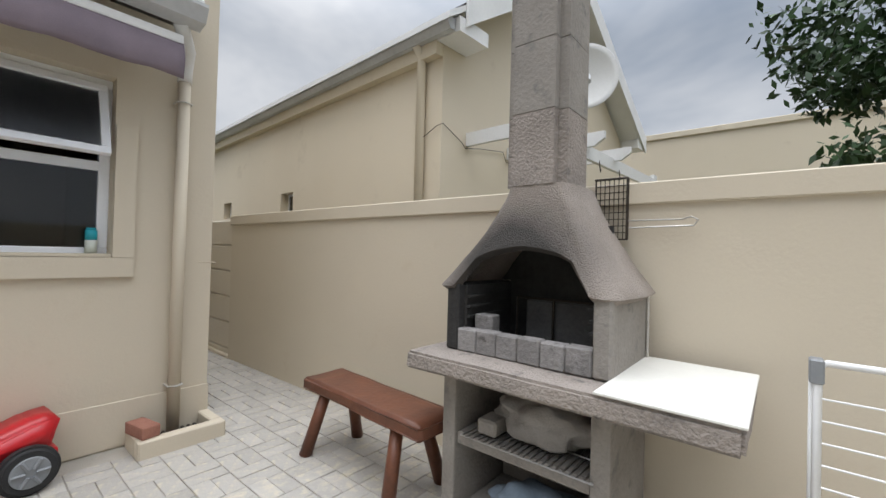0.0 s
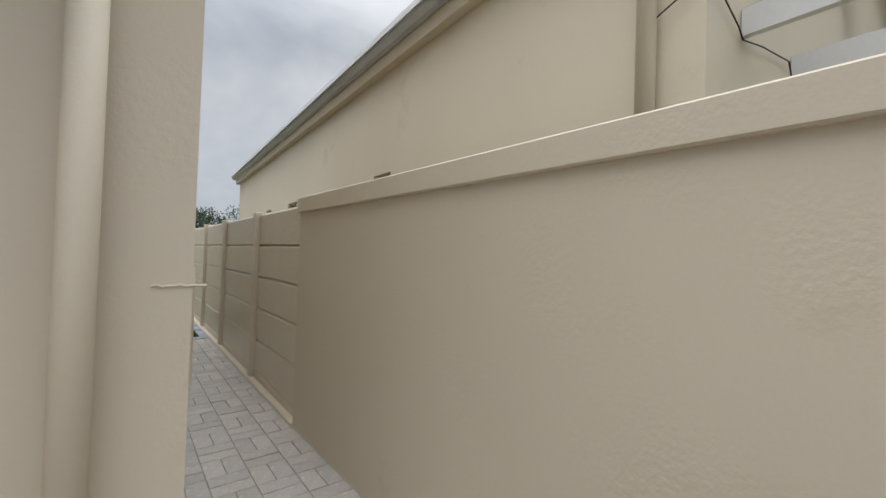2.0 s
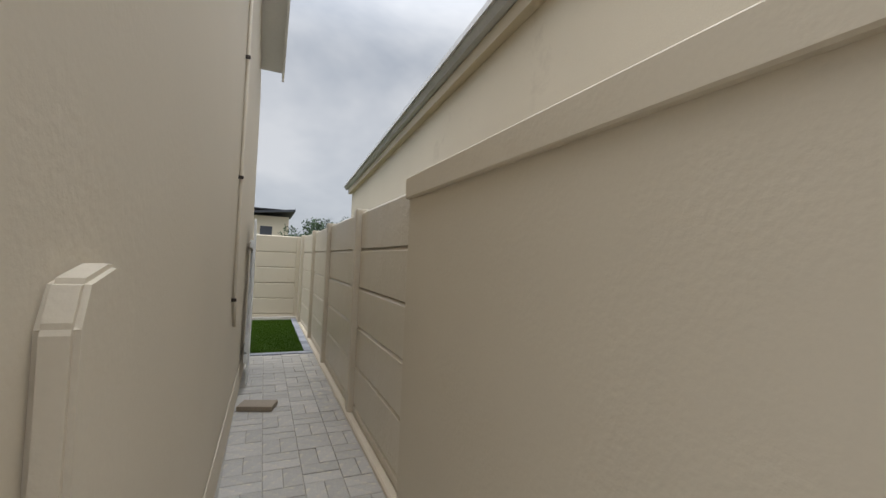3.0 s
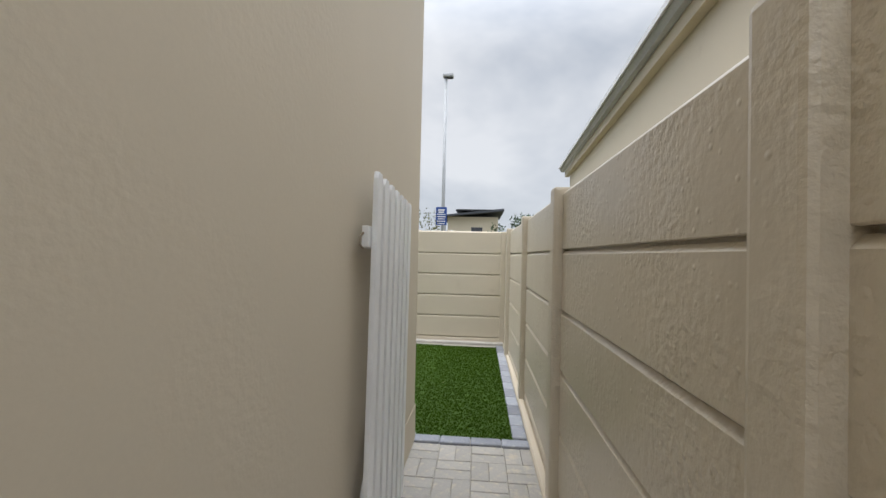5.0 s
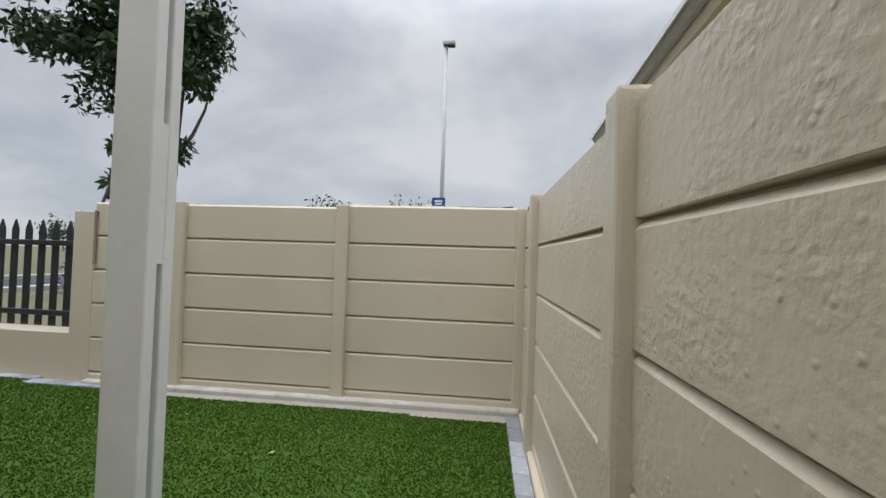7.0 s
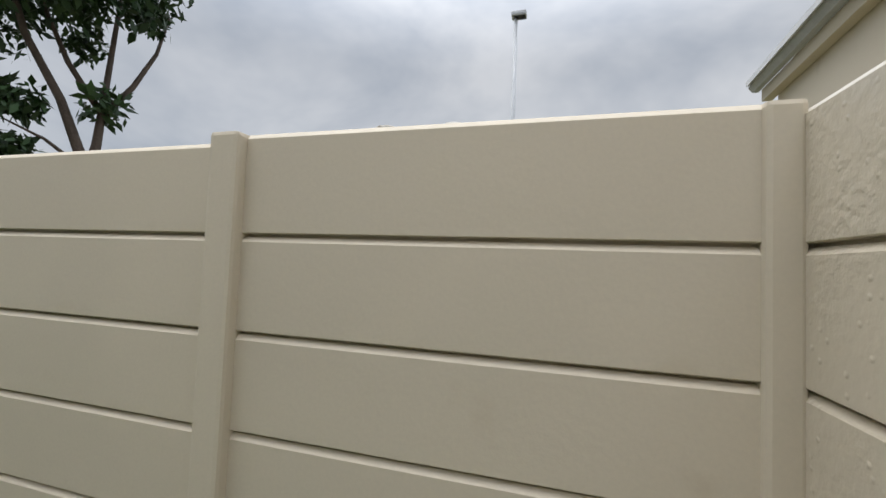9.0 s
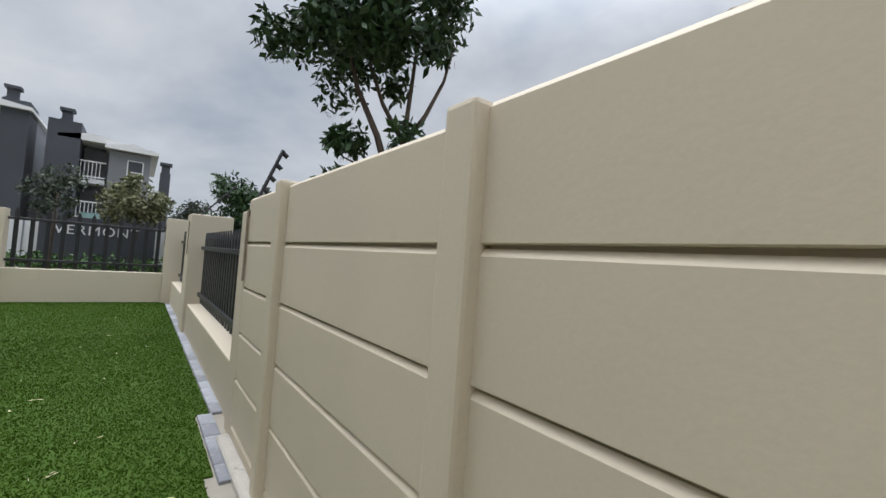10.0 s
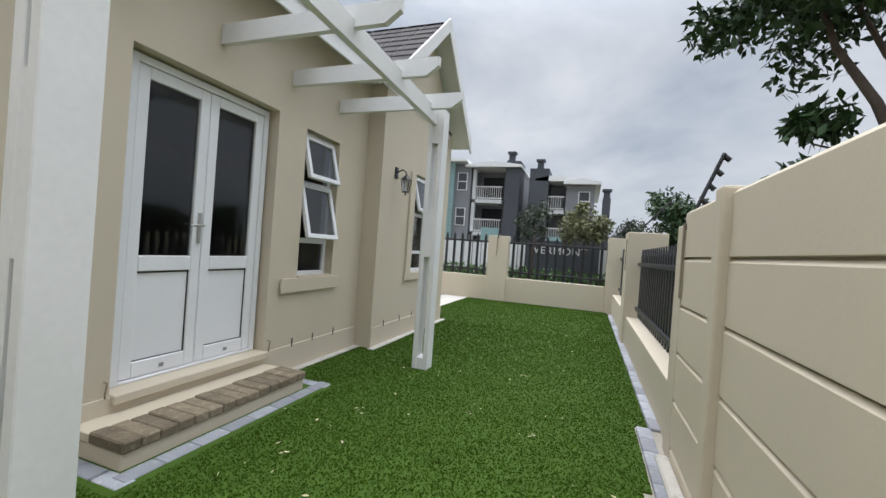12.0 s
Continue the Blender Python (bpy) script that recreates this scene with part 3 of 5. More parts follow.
# ---- roofs ----
def tiled_slope(parent, x0, x1, y0, z0, y1, z1, rows, across=0.3):
    """Rows of overlapping dark tiles from the eave (y0, z0) to the ridge (y1, z1)."""
    bm = bmesh.new()
    n = int((x1 - x0) / across)
    for r in range(rows):
        a, b = r / rows, (r + 1.12) / rows
        for i in range(n):
            xa, xb = x0 + (x1 - x0) * i / n, x0 + (x1 - x0) * (i + 0.97) / n
            ya, za, yb, zb = y0 + (y1 - y0) * a, z0 + (z1 - z0) * a + 0.035, y0 + (y1 - y0) * b, z0 + (z1 - z0) * b + 0.012
            xm = (xa + xb) / 2
            v = [bm.verts.new(p) for p in ((xa, ya, za), (xm, ya, za + 0.025), (xb, ya, za), (xb, yb, zb), (xm, yb, zb + 0.025), (xa, yb, zb),
                                           (xa, ya, za - 0.03), (xb, ya, za - 0.03))]
            bm.faces.new((v[0], v[1], v[4], v[5])), bm.faces.new((v[1], v[2], v[3], v[4])), bm.faces.new((v[6], v[7], v[2], v[1], v[0]))
    return part("roof_tiles", bm, "tile", parent)


roof = thing("roof_main", "dark tiled main roof with white fascia and gutter", "roof", kind="structure")
part("roof_deck", prism(bmesh.new(), [(3.74, 3.06), (3.74, 3.12), (0.9, 4.84), (0.9, 4.78)], "x", -7.3, -0.835), "white", roof)
part("verge", prism(bmesh.new(), [(3.25, 3.357), (3.25, 3.417), (0.9, 4.84), (0.9, 4.78)], "x", -0.834, -0.58), "white", roof)
part("roof_deck", prism(bmesh.new(), [(0.898, 4.84), (-1.98, 2.80), (-1.98, 2.74), (0.898, 4.78)], "x", -7.3, -1.07), "white", roof)
tiled_slope(roof, -7.3, -0.86, 3.78, 3.11, 0.9, 4.83, 10)
tiled_slope(roof, -7.3, -1.1, -2.02, 2.79, 0.9, 4.83, 10)
part("fascia", made((-4.75, -0.84, 3.742, 3.765, 2.98, 3.16), bevel=0.003), "white", roof)
bm = bmesh.new()
prism(bm, [(3.26, 3.26), (3.26, 3.46), (0.9, 4.9), (0.9, 4.70)], "x", -0.58, -0.555)
part("bargeboard", bm, "white", roof, "white bargeboard over the passage")

gable = thing("roof_gable", "dark tiled gable roof with white bargeboards", "roof", kind="structure")
for side, x_e in (("w", -7.72), ("e", -4.80)):
    bm = bmesh.new()
    prism(bm, [(-6.25, 4.36), (-6.25, 4.42), (x_e, 3.06), (x_e, 3.0)], "y", 1.2, 3.98)
    part("roof_deck", bm, "white", gable)
    bm = bmesh.new()
    prism(bm, [(-6.25, 4.30), (-6.25, 4.50), (x_e + (0.0 if side == "w" else 0.02), 3.12), (x_e, 2.92)], "y", 3.982, 4.01)
    part("bargeboard", bm, "white", gable)
    bm = bmesh.new()
    for r in range(9):
        a, b = r / 9, (r + 1.1) / 9
        for i in range(9):
            ya, yb = 1.3 + i * 0.29, 1.3 + i * 0.29 + 0.28
            xa, za, xb, zb = x_e + (-6.25 - x_e) * a, 3.06 + 1.36 * a + 0.03, x_e + (-6.25 - x_e) * b, 3.06 + 1.36 * b + 0.012
            v = [bm.verts.new(p) for p in ((xa, ya, za), (xa, yb, za), (xb, yb, zb), (xb, ya, zb), (xa, ya, za - 0.03), (xa, yb, za - 0.03))]
            bm.faces.new(v[:4]), bm.faces.new((v[4], v[5], v[1], v[0]))
    part("roof_tiles", bm, "tile", gable)
part("gutter", made((-4.84, -4.72, 3.72, 3.97, 3.02, 3.10), bevel=0.02), "white", gable, "short white gutter in the valley")

# ---- yard gutter, awning, downpipe ----
gut = thing("gutter", "white eaves gutter over the yard window", "gutter",
            prism(bmesh.new(), [(-2.14, 2.70), (-2.14, 2.68), (-2.10, 2.60), (-2.0, 2.58), (-1.97, 2.60), (-1.97, 2.71)], "x", -5.0, -1.10), "gutter")
awn = thing("awning", "rolled purple-grey canvas awning with a white rail", "awning")
for x in (-1.3, -3.0, -4.5):
    part("bracket", made((x, x + 0.04, -1.97, HY0 - 0.002, 2.44, 2.50)), "white", awn)
part("front_rail", made((-4.6, -1.14, -2.03, -1.96, 2.46, 2.515), bevel=0.012, seg=2), "white", awn)
bm = bmesh.new()
ny, nx = 8, 60
grid = [[bm.verts.new((-4.6 + 3.46 * i / nx, -2.015 - 0.035 * math.sin(k / ny * 2.6) + 0.006 * math.sin(i * 1.7 + k) * k / ny, 2.47 - 0.215 * k / ny + 0.006 * math.sin(i * 0.9) * k / ny))
         for i in range(nx + 1)] for k in range(ny + 1)]
for k in range(ny):
    for i in range(nx):
        bm.faces.new((grid[k][i], grid[k][i + 1], grid[k + 1][i + 1], grid[k + 1][i]))
val = part("valance", bm, "fabric", awn, "faded canvas valance", smooth=True)
val.modifiers.new("thick", "SOLIDIFY").thickness = 0.006
part("roll", tubes(([(-4.6, -1.90, 2.42), (-1.16, -1.90, 2.42)], 0.06), sides=16), "fabric", awn, smooth=True)
dp = thing("downpipe", "beige painted downpipe with a white top socket", "downpipe")
part("pipe", tubes(([(-1.01, -1.722, 0.02), (-1.01, -1.722, 2.36)], 0.037), sides=20), "plaster", dp, smooth=True)
part("socket", tubes(([(-1.01, -1.722, 2.34), (-1.01, -1.725, 2.42), (-1.02, -1.80, 2.52), (-1.13, -2.0, 2.60)], 0.043), sides=20), "white", dp, "white plastic socket", smooth=True)
for z in (0.33, 2.2):
    part("bracket", tubes(([(-1.052, -1.662, z), (-1.052, -1.742, z), (-1.01, -1.766, z), (-0.968, -1.742, z), (-0.968, -1.662, z)], 0.006), sides=6), "mortar", dp)
dp.location.x = -0.075
awn.location.x = -0.05
box_d = thing("drain_surround", "low beige plastered kerb round a drain", "drain")
part("kerb", made((-1.33, -0.85, -1.97, -1.90, -0.02, 0.10), (-1.33, -1.26, -1.898, HY0 - 0.014, -0.02, 0.10), (-0.92, -0.85, -1.898, HY0 - 0.014, -0.02, 0.10), bevel=0.008), "plaster", box_d)
# solid plate under the bars, near-black for the shade down the drain
gr = part("grate", made((-1.258, -0.922, -1.898, HY0 - 0.014, -0.02, 0.012)), "dark", box_d, "dark drain grate")
for i in range(9):
    part("bar", made((-1.25 + i * 0.037, -1.235 + i * 0.037, -1.89, -1.69, 0.013, 0.03)), "grill", gr)
thing("brick", "loose red clay brick on the drain kerb", "brick", made((-0.05, 0.05, -0.10, 0.10, 0, 0.07), bevel=0.008, seg=2), "red_brick", at=pose(-1.28, -1.84, 0.102, 0, 0, 12))


# ---- windows and doors ----
def framed(parent, name, x0, x1, z0, z1, y, w=0.05, d=0.05, mat="upvc"):
    """A rectangular frame in the plane y."""
    bm = made((x0, x1, y, y + d, z0, z0 + w), (x0, x1, y, y + d, z1 - w, z1), (x0, x0 + w, y, y + d, z0 + w, z1 - w), (x1 - w, x1, y, y + d, z0 + w, z1 - w), bevel=0.004)
    return part(name, bm, mat, parent)


def sash(parent, x0, x1, z0, z1, y, out, tilt, glass="glass"):
    """A top-hung opening light, swung outwards by tilt degrees."""
    e = framed(parent, "sash", 0, x1 - x0, z0 - z1, 0, -0.02, 0.045, 0.04)
    g = part("pane", made((0.04, x1 - x0 - 0.04, -0.003, 0.003, z0 - z1 + 0.04, -0.04)), glass, e)
    e.matrix_basis = pose(x0, y, z1, tilt * out, 0, 0)
    return e


win1 = thing("window_1", "white framed window with its top light swung open", "window", kind="structure")
framed(win1, "window_frame", YW[0], YW[1], YW[2], YW[3], HY0 + 0.10, 0.055, 0.06)
part("transom", made((YW[0] + 0.055, YW[1] - 0.055, HY0 + 0.10, HY0 + 0.16, 1.70, 1.755)), "upvc", win1)
part("pane", made((YW[0] + 0.05, YW[1] - 0.05, HY0 + 0.125, HY0 + 0.131, YW[2] + 0.05, 1.705)), "glass", win1)
sash(win1, YW[0] + 0.04, YW[1] - 0.03, 1.75, YW[3] - 0.05, HY0 + 0.09, -1, 20, "frosted")
part("window_sill", made((YW[0], YW[1], HY0 - 0.01, HY0 + 0.099, YW[2] + 0.001, YW[2] + 0.02)), "plaster", win1)
can = thing("spray_can", "teal and cream can on the window ledge", "can")
part("body", tubes(([(-1.515, -1.60, 1.192), (-1.515, -1.60, 1.27)], 0.03), sides=16), "can_pale", can, smooth=True)
part("band", tubes(([(-1.515, -1.60, 1.271), (-1.515, -1.60, 1.33)], 0.03), sides=16), "can", can, smooth=True)
part("cap", tubes(([(-1.515, -1.60, 1.331), (-1.515, -1.60, 1.345)], 0.024), sides=16), "can", can, smooth=True)

win2 = thing("window_2", "narrow white window with two lights swung open", "window", kind="structure")
yb = HY1 - 0.15
framed(win2, "window_frame", W2[0], W2[1], W2[2], W2[3], yb, 0.05, 0.06)
for z in (1.185, 1.74):
    part("transom", made((W2[0] + 0.05, W2[1] - 0.05, yb, yb + 0.06, z, z + 0.05)), "upvc", win2)
part("pane", made((W2[0] + 0.05, W2[1] - 0.05, yb + 0.03, yb + 0.036, W2[2] + 0.05, 1.185)), "glass", win2)
sash(win2, W2[0] + 0.03, W2[1] - 0.03, 1.79, W2[3] - 0.04, yb + 0.08, 1, 15)
sash(win2, W2[0] + 0.03, W2[1] - 0.03, 1.22, 1.76, yb + 0.08, 1, 14)
part("window_sill", made((W2[0], W2[1], HY1 - 0.08, HY1 + 0.012, W2[2] + 0.001, W2[2] + 0.015)), "plaster", win2)

win3 = thing("window_3", "white barred window with its top light ajar", "window", kind="structure")
yb = PY - 0.12
framed(win3, "window_frame", W3[0], W3[1], W3[2], W3[3], yb, 0.05, 0.06)
for z in (1.12, 1.66):
    part("transom", made((W3[0] + 0.05, W3[1] - 0.05, yb, yb + 0.06, z, z + 0.045)), "upvc", win3)
for z0, z1 in ((W3[2] + 0.05, 1.12), (1.165, 1.66)):
    part("pane", made((W3[0] + 0.05, W3[1] - 0.05, yb + 0.03, yb + 0.036, z0, z1)), "glass", win3)
sash(win3, W3[0] + 0.03, W3[1] - 0.03, 1.71, W3[3] - 0.04, yb + 0.08, 1, 14)
for i in range(14):
    part("slat", made((W3[0] + 0.06, W3[1] - 0.06, yb - 0.05, yb - 0.02, 0.94 + i * 0.05, 0.955 + i * 0.05)), "blind", win3)

door = thing("door_1", "white double door, dark glass above solid panels", "door", kind="structure")
yd = HY1 - 0.16
dx0, dx1, dz0, dz1 = DO[0] + 0.02, DO[1] - 0.05, 0.252, DO[3] - 0.015
part("door_frame", made((dx0, dx0 + 0.05, yd, yd + 0.07, dz0, dz1), (dx1 - 0.05, dx1, yd, yd + 0.07, dz0, dz1), (dx0 + 0.05, dx1 - 0.05, yd, yd + 0.07, dz1 - 0.05, dz1),
                        (dx0 + 0.05, dx1 - 0.05, yd, yd + 0.07, dz0, dz0 + 0.02), bevel=0.004), "upvc", door)
mid = (dx0 + dx1) / 2
for a, b in ((dx0 + 0.052, mid - 0.002), (mid + 0.002, dx1 - 0.052)):
    z0, z1, zr = dz0 + 0.025, dz1 - 0.054, 1.00
    leaf = part("door_leaf", made((a, a + 0.075, yd + 0.012, yd + 0.062, z0, z1), (b - 0.075, b, yd + 0.012, yd + 0.062, z0, z1), (a + 0.075, b - 0.075, yd + 0.012, yd + 0.062, z1 - 0.075, z1),
                                  (a + 0.075, b - 0.075, yd + 0.012, yd + 0.062, z0, z0 + 0.10), (a + 0.075, b - 0.075, yd + 0.012, yd + 0.062, zr - 0.05, zr + 0.05), bevel=0.005), "upvc", door)
    part("door_pane", made((a + 0.07, b - 0.07, yd + 0.032, yd + 0.040, zr + 0.045, z1 - 0.07)), "glass", leaf, "dark glass pane")
    part("gasket", made((a + 0.075, b - 0.075, yd + 0.045, yd + 0.05, zr - 0.062, zr - 0.05), (a + 0.075, b - 0.075, yd + 0.045, yd + 0.05, z0 + 0.10, z0 + 0.106),
                        (a + 0.075, a + 0.083, yd + 0.045, yd + 0.05, z0 + 0.10, zr - 0.05)), "black", leaf)
    part("door_panel", made((a + 0.07, b - 0.07, yd + 0.025, yd + 0.044, z0 + 0.095, zr - 0.045), bevel=0.003), "upvc", leaf, "solid white lower panel")
    part("latch_tag", made(((a + b) / 2 - 0.03, (a + b) / 2 + 0.0, yd + 0.063, yd + 0.067, z0 + 0.03, z0 + 0.055)), "hub", leaf)
hnd = part("door_handle", made((mid + 0.015, mid + 0.045, yd + 0.063, yd + 0.07, 1.14, 1.36), bevel=0.002), "steel", door, "steel lever handle on a long plate")
part("lever", tubes(([(mid + 0.03, yd + 0.068, 1.27), (mid + 0.03, yd + 0.115, 1.27), (mid + 0.14, yd + 0.12, 1.265)], 0.008), sides=8), "steel", hnd, smooth=True)
for z in (0.45, 2.0):
    part("hinge", made((dx0 + 0.046, dx0 + 0.06, yd + 0.07, yd + 0.082, z, z + 0.09), bevel=0.002), "upvc", door)
thing("door_sill", "beige plastered door sill", "sill", made((DO[0], DO[1], HY1 - 0.218, HY1 + 0.05, 0.192, 0.25), bevel=0.006), "plaster", kind="structure")
for x in (DO[0] - 0.04, DO[1] + 0.03):
    ho = thing("door_hook", "small rusty hook and eye by the door sill", "hook", tubes(([(x, HY1 - 0.002, 0.33), (x, HY1 + 0.03, 0.33), (x + 0.01, HY1 + 0.03, 0.26), (x, HY1 + 0.02, 0.24)], 0.005), sides=6), "rust")

step = thing("door_step", "beige step topped with brown stained pavers", "step")
part("riser", made((-3.62, -2.23, HY1 + 0.013, 3.945, -0.02, 0.09), bevel=0.006), "plaster", step)
for i in range(14):
    x = -3.62 + i * 0.1
    part("paver", made((x + 0.002, x + 0.098, 3.70, 3.965, 0.092, 0.15 + 0.004 * math.sin(i * 2.1)), bevel=0.008), "paver_brown", step)
part("apron", made((-3.62, -2.225, HY1 + 0.014, 3.695, 0.092, 0.142), bevel=0.004), "plaster", step, "beige plastered strip behind the pavers")

# wall lantern
lan = thing("wall_lantern", "black metal lantern with clear panes on a bracket", "lamp", at=pose(-5.42, PY, 2.0))
part("wall_plate", made((-0.035, 0.035, 0.001, 0.02, 0.06, 0.2), bevel=0.006), "black", lan)
part("arm", tubes(([(0, 0.02, 0.13), (0, 0.09, 0.17), (0, 0.14, 0.14), (0, 0.15, 0.10)], 0.009), sides=8), "black", lan, smooth=True)
bm = bmesh.new()
bmesh.ops.create_cone(bm, segments=6, radius1=0.075, radius2=0.015, depth=0.06, cap_ends=True, matrix=pose(0, 0.15, 0.075))
part("cap", bm, "black", lan)
bm = bmesh.new()
for k in range(6):
    a = k * math.tau / 6
    tube(bm, [(0.065 * math.cos(a), 0.15 + 0.065 * math.sin(a), 0.045), (0.04 * math.cos(a), 0.15 + 0.04 * math.sin(a), -0.10)], 0.005, sides=5)
part("cage", bm, "black", lan)
bm = bmesh.new()
bmesh.ops.create_cone(bm, segments=6, radius1=0.037, radius2=0.060, depth=0.14, cap_ends=False, matrix=pose(0, 0.15, -0.028))
part("panes", bm, "frosted", lan)
part("finial", tubes(([(0, 0.15, -0.10), (0, 0.15, -0.115)], 0.045), ([(0, 0.15, -0.115), (0, 0.15, -0.15)], 0.010), sides=6), "black", lan)


# ---- pergolas ----
def pergola_post(parent, x, y, top, w=0.15, d=0.16):
    """Two planks with spacer blocks, leaving slots."""
    p = part("post", made((x - w / 2, x + w / 2, y - d / 2, y - d / 2 + 0.048, 0.005, top), bevel=0.004), "white", parent)
    part("plank", made((x - w / 2, x + w / 2, y + d / 2 - 0.048, y + d / 2, 0.005, top), bevel=0.004), "white", p)
    for a, b in ((0.005, 0.12), (1.13, 1.62), (2.28, top - 0.01)):
        part("spacer", made((x - w / 2 + 0.004, x + w / 2 - 0.004, y - d / 2 + 0.047, y + d / 2 - 0.047, a, b)), "white", p)
    return p


def joist(parent, x, y0, y1, z0, z1, w=0.045):
    """A beam end cut back under its tip."""
    bm = bmesh.new()
    s = 1 if y1 > y0 else -1
    prism(bm, [(y0, z0), (y1 - s * 0.10, z0), (y1, z0 + 0.07), (y1, z1), (y0, z1)], "x", x - w / 2, x + w / 2)
    return part("joist", bm, "white", parent)


perg = thing("pergola", "white painted timber pergola over the lawn", "pergola")
pergola_post(perg, -1.513, 4.684, 2.62, 0.15, 0.12)
pergola_post(perg, -4.70, 4.55, 2.62)
bm = bmesh.new()
prism(bm, [(-4.85, 2.53), (-4.75, 2.46), (-1.50, 2.46), (-1.40, 2.53), (-1.40, 2.61), (-4.85, 2.61)], "y", -0.024, 0.024)
bmesh.ops.transform(bm, matrix=Matrix.Translation((0, 4.53, 0)) @ Matrix.Translation((-4.6, 0, 0)) @ pose(0, 0, 0, 0, 0, 1.8) @ Matrix.Translation((4.6, 0, 0)), verts=bm.verts)
part("beam", bm, "white", perg)
for x in (-4.46, -3.75, -3.01, -2.28, -1.56):
    joist(perg, x, HY1 + 0.005, 4.86 + (x + 4.5) * 0.04, 2.56, 2.70)

# ---- passage fittings ----
gate = thing("picket_gate", "white picket gate folded open against the wall", "gate", at=pose(-0.772, 2.105, 0, -2, 0, 0.6))
for i in range(7):
    y = 0.010 + i * 0.1125
    bm = bmesh.new()
    prism(bm, [(y, 0.06), (y + 0.067, 0.06), (y + 0.067, 1.51), (y + 0.055, 1.535), (y + 0.012, 1.535), (y, 1.51)], "x", 0.012, 0.031)
    bmesh.ops.bevel(bm, geom=list(bm.edges), offset=0.002, segments=1, affect="EDGES")
    part("picket", bm, "white", gate)
for z in (0.25, 1.265):
    part("rail", made((-0.014, 0.011, -0.022, 0.765, z, z + 0.075), bevel=0.003), "white", gate)
bm = bmesh.new()
prism(bm, [(0.03, 0.34), (0.12, 0.34), (0.74, 1.26), (0.65, 1.26)], "x", -0.012, 0.011)
part("brace", bm, "white", gate)
for z in (0.28, 1.29):
    part("hinge", made((-0.04, -0.012, 0.70, 0.74, z, z + 0.03)), "grill", gate)
part("latch", tubes(([(-0.008, -0.022, 1.315), (-0.016, -0.034, 1.30), (-0.016, -0.036, 1.275), (-0.008, -0.022, 1.262)], 0.004), sides=6), "rust", gate, "rusty chain latch")
thing("gate_stop", "flat beige concrete slab on the paving", "slab",
      prism(bmesh.new(), [(0, 0), (0.26, 0), (0.26, 0.035), (0, 0.035)], "y", 0, 0.16), "rust", at=pose(-0.80, 1.62, 0.003, 0, 0, -18))
bm = bmesh.new()
prism(bm, [(-0.095, 0.80), (0.095, 0.80), (0.095, 1.13), (0.075, 1.175), (0.0, 1.19), (-0.075, 1.175), (-0.095, 1.13)], "x", 0, 0.035)
bmesh.ops.bevel(bm, geom=list(bm.edges), offset=0.006, segments=2, affect="EDGES")
thing("wall_box", "narrow round-topped box painted over in beige", "meter box", bm, "plaster", at=pose(HX - 0.058, -1.31, 0))
cond = thing("conduit", "thin beige conduit clipped to the passage wall", "pipe")
part("pipe", tubes(([(HX - 0.012, 0.93, 0.76), (HX - 0.018, 0.905, 0.86), (HX - 0.018, 0.87, 1.0), (HX - 0.018, 0.86, 3.3)], 0.011), sides=10), "plaster", cond, smooth=True)
for z in (0.92, 1.66, 2.40):
    part("clip", made((HX - 0.034, HX - 0.004, 0.845, 0.855, z, z + 0.02)), "grill", cond, "small dark saddle clip")


# ---- boundary walls ----
JOINTS = (0.09, 0.39, 0.688, 0.985, 1.283, 1.582)


def precast_bay(parent, axis, c, a, b, mat, thick=0.05, face=-1, bend=0, top=1.582):
    """Six stacked slabs between two posts; the joints are open grooves with sloping lips."""
    lows = (-0.1,) + JOINTS[:-1]
    for z0, z1 in zip(lows, JOINTS[:-1] + (top,)):
        bm = bmesh.new()
        lip = 0.011
        f, k = c, c - face * thick
        out = [(f - face * 0.026, z0 + 0.005), (f - face * 0.003, z0 + 0.005), (f, z0 + 0.008), (f, z1 - 0.021), (f - face * 0.003, z1 - 0.017), (f - face * 0.015, z1 - 0.004), (k, z1 - 0.004), (k, z0 + 0.005)]
        place = (lambda u, w, z: (w, u, z)) if axis == "y" else (lambda u, w, z: (u, w, z))
        n = 2
        rows = [[bm.verts.new(place(a + (b - a) * i / n, w, z)) for w, z in out] for i in range(n + 1)]
        for r0, r1 in zip(rows, rows[1:]):
            for i in range(len(out)):
                j = (i + 1) % len(out)
                bm.faces.new((r0[i], r0[j], r1[j], r1[i]))
        bm.faces.new(rows[0]), bm.faces.new(rows[-1])
        bmesh.ops.recalc_face_normals(bm, faces=bm.faces)
        turn = Matrix.Translation((c, a, 0)) @ pose(0, 0, 0, 0, 0, bend) @ Matrix.Translation((-c, -a, 0))
        part("panel", bm, mat, parent).matrix_basis = turn
    core = {"y": (c - face * 0.03, c - face * 0.045, a, b), "x": (a, b, c - face * 0.03, c - face * 0.045)}[axis]
    x0, x1, y0, y1 = min(core[:2]), max(core[:2]), min(core[2:]), max(core[2:])
    part("core", made((x0, x1, y0, y1, -0.1, 1.56)), mat, parent).matrix_basis = turn


def precast_post(parent, x, y, w=0.13, d=0.13, top=1.60, mat="precast"):
    bm = bmesh.new()
    box(bm, x - w / 2, x + w / 2, y - d / 2, y + d / 2, -0.1, top, bevel=0.014, seg=2)
    return part("post", bm, mat, parent)


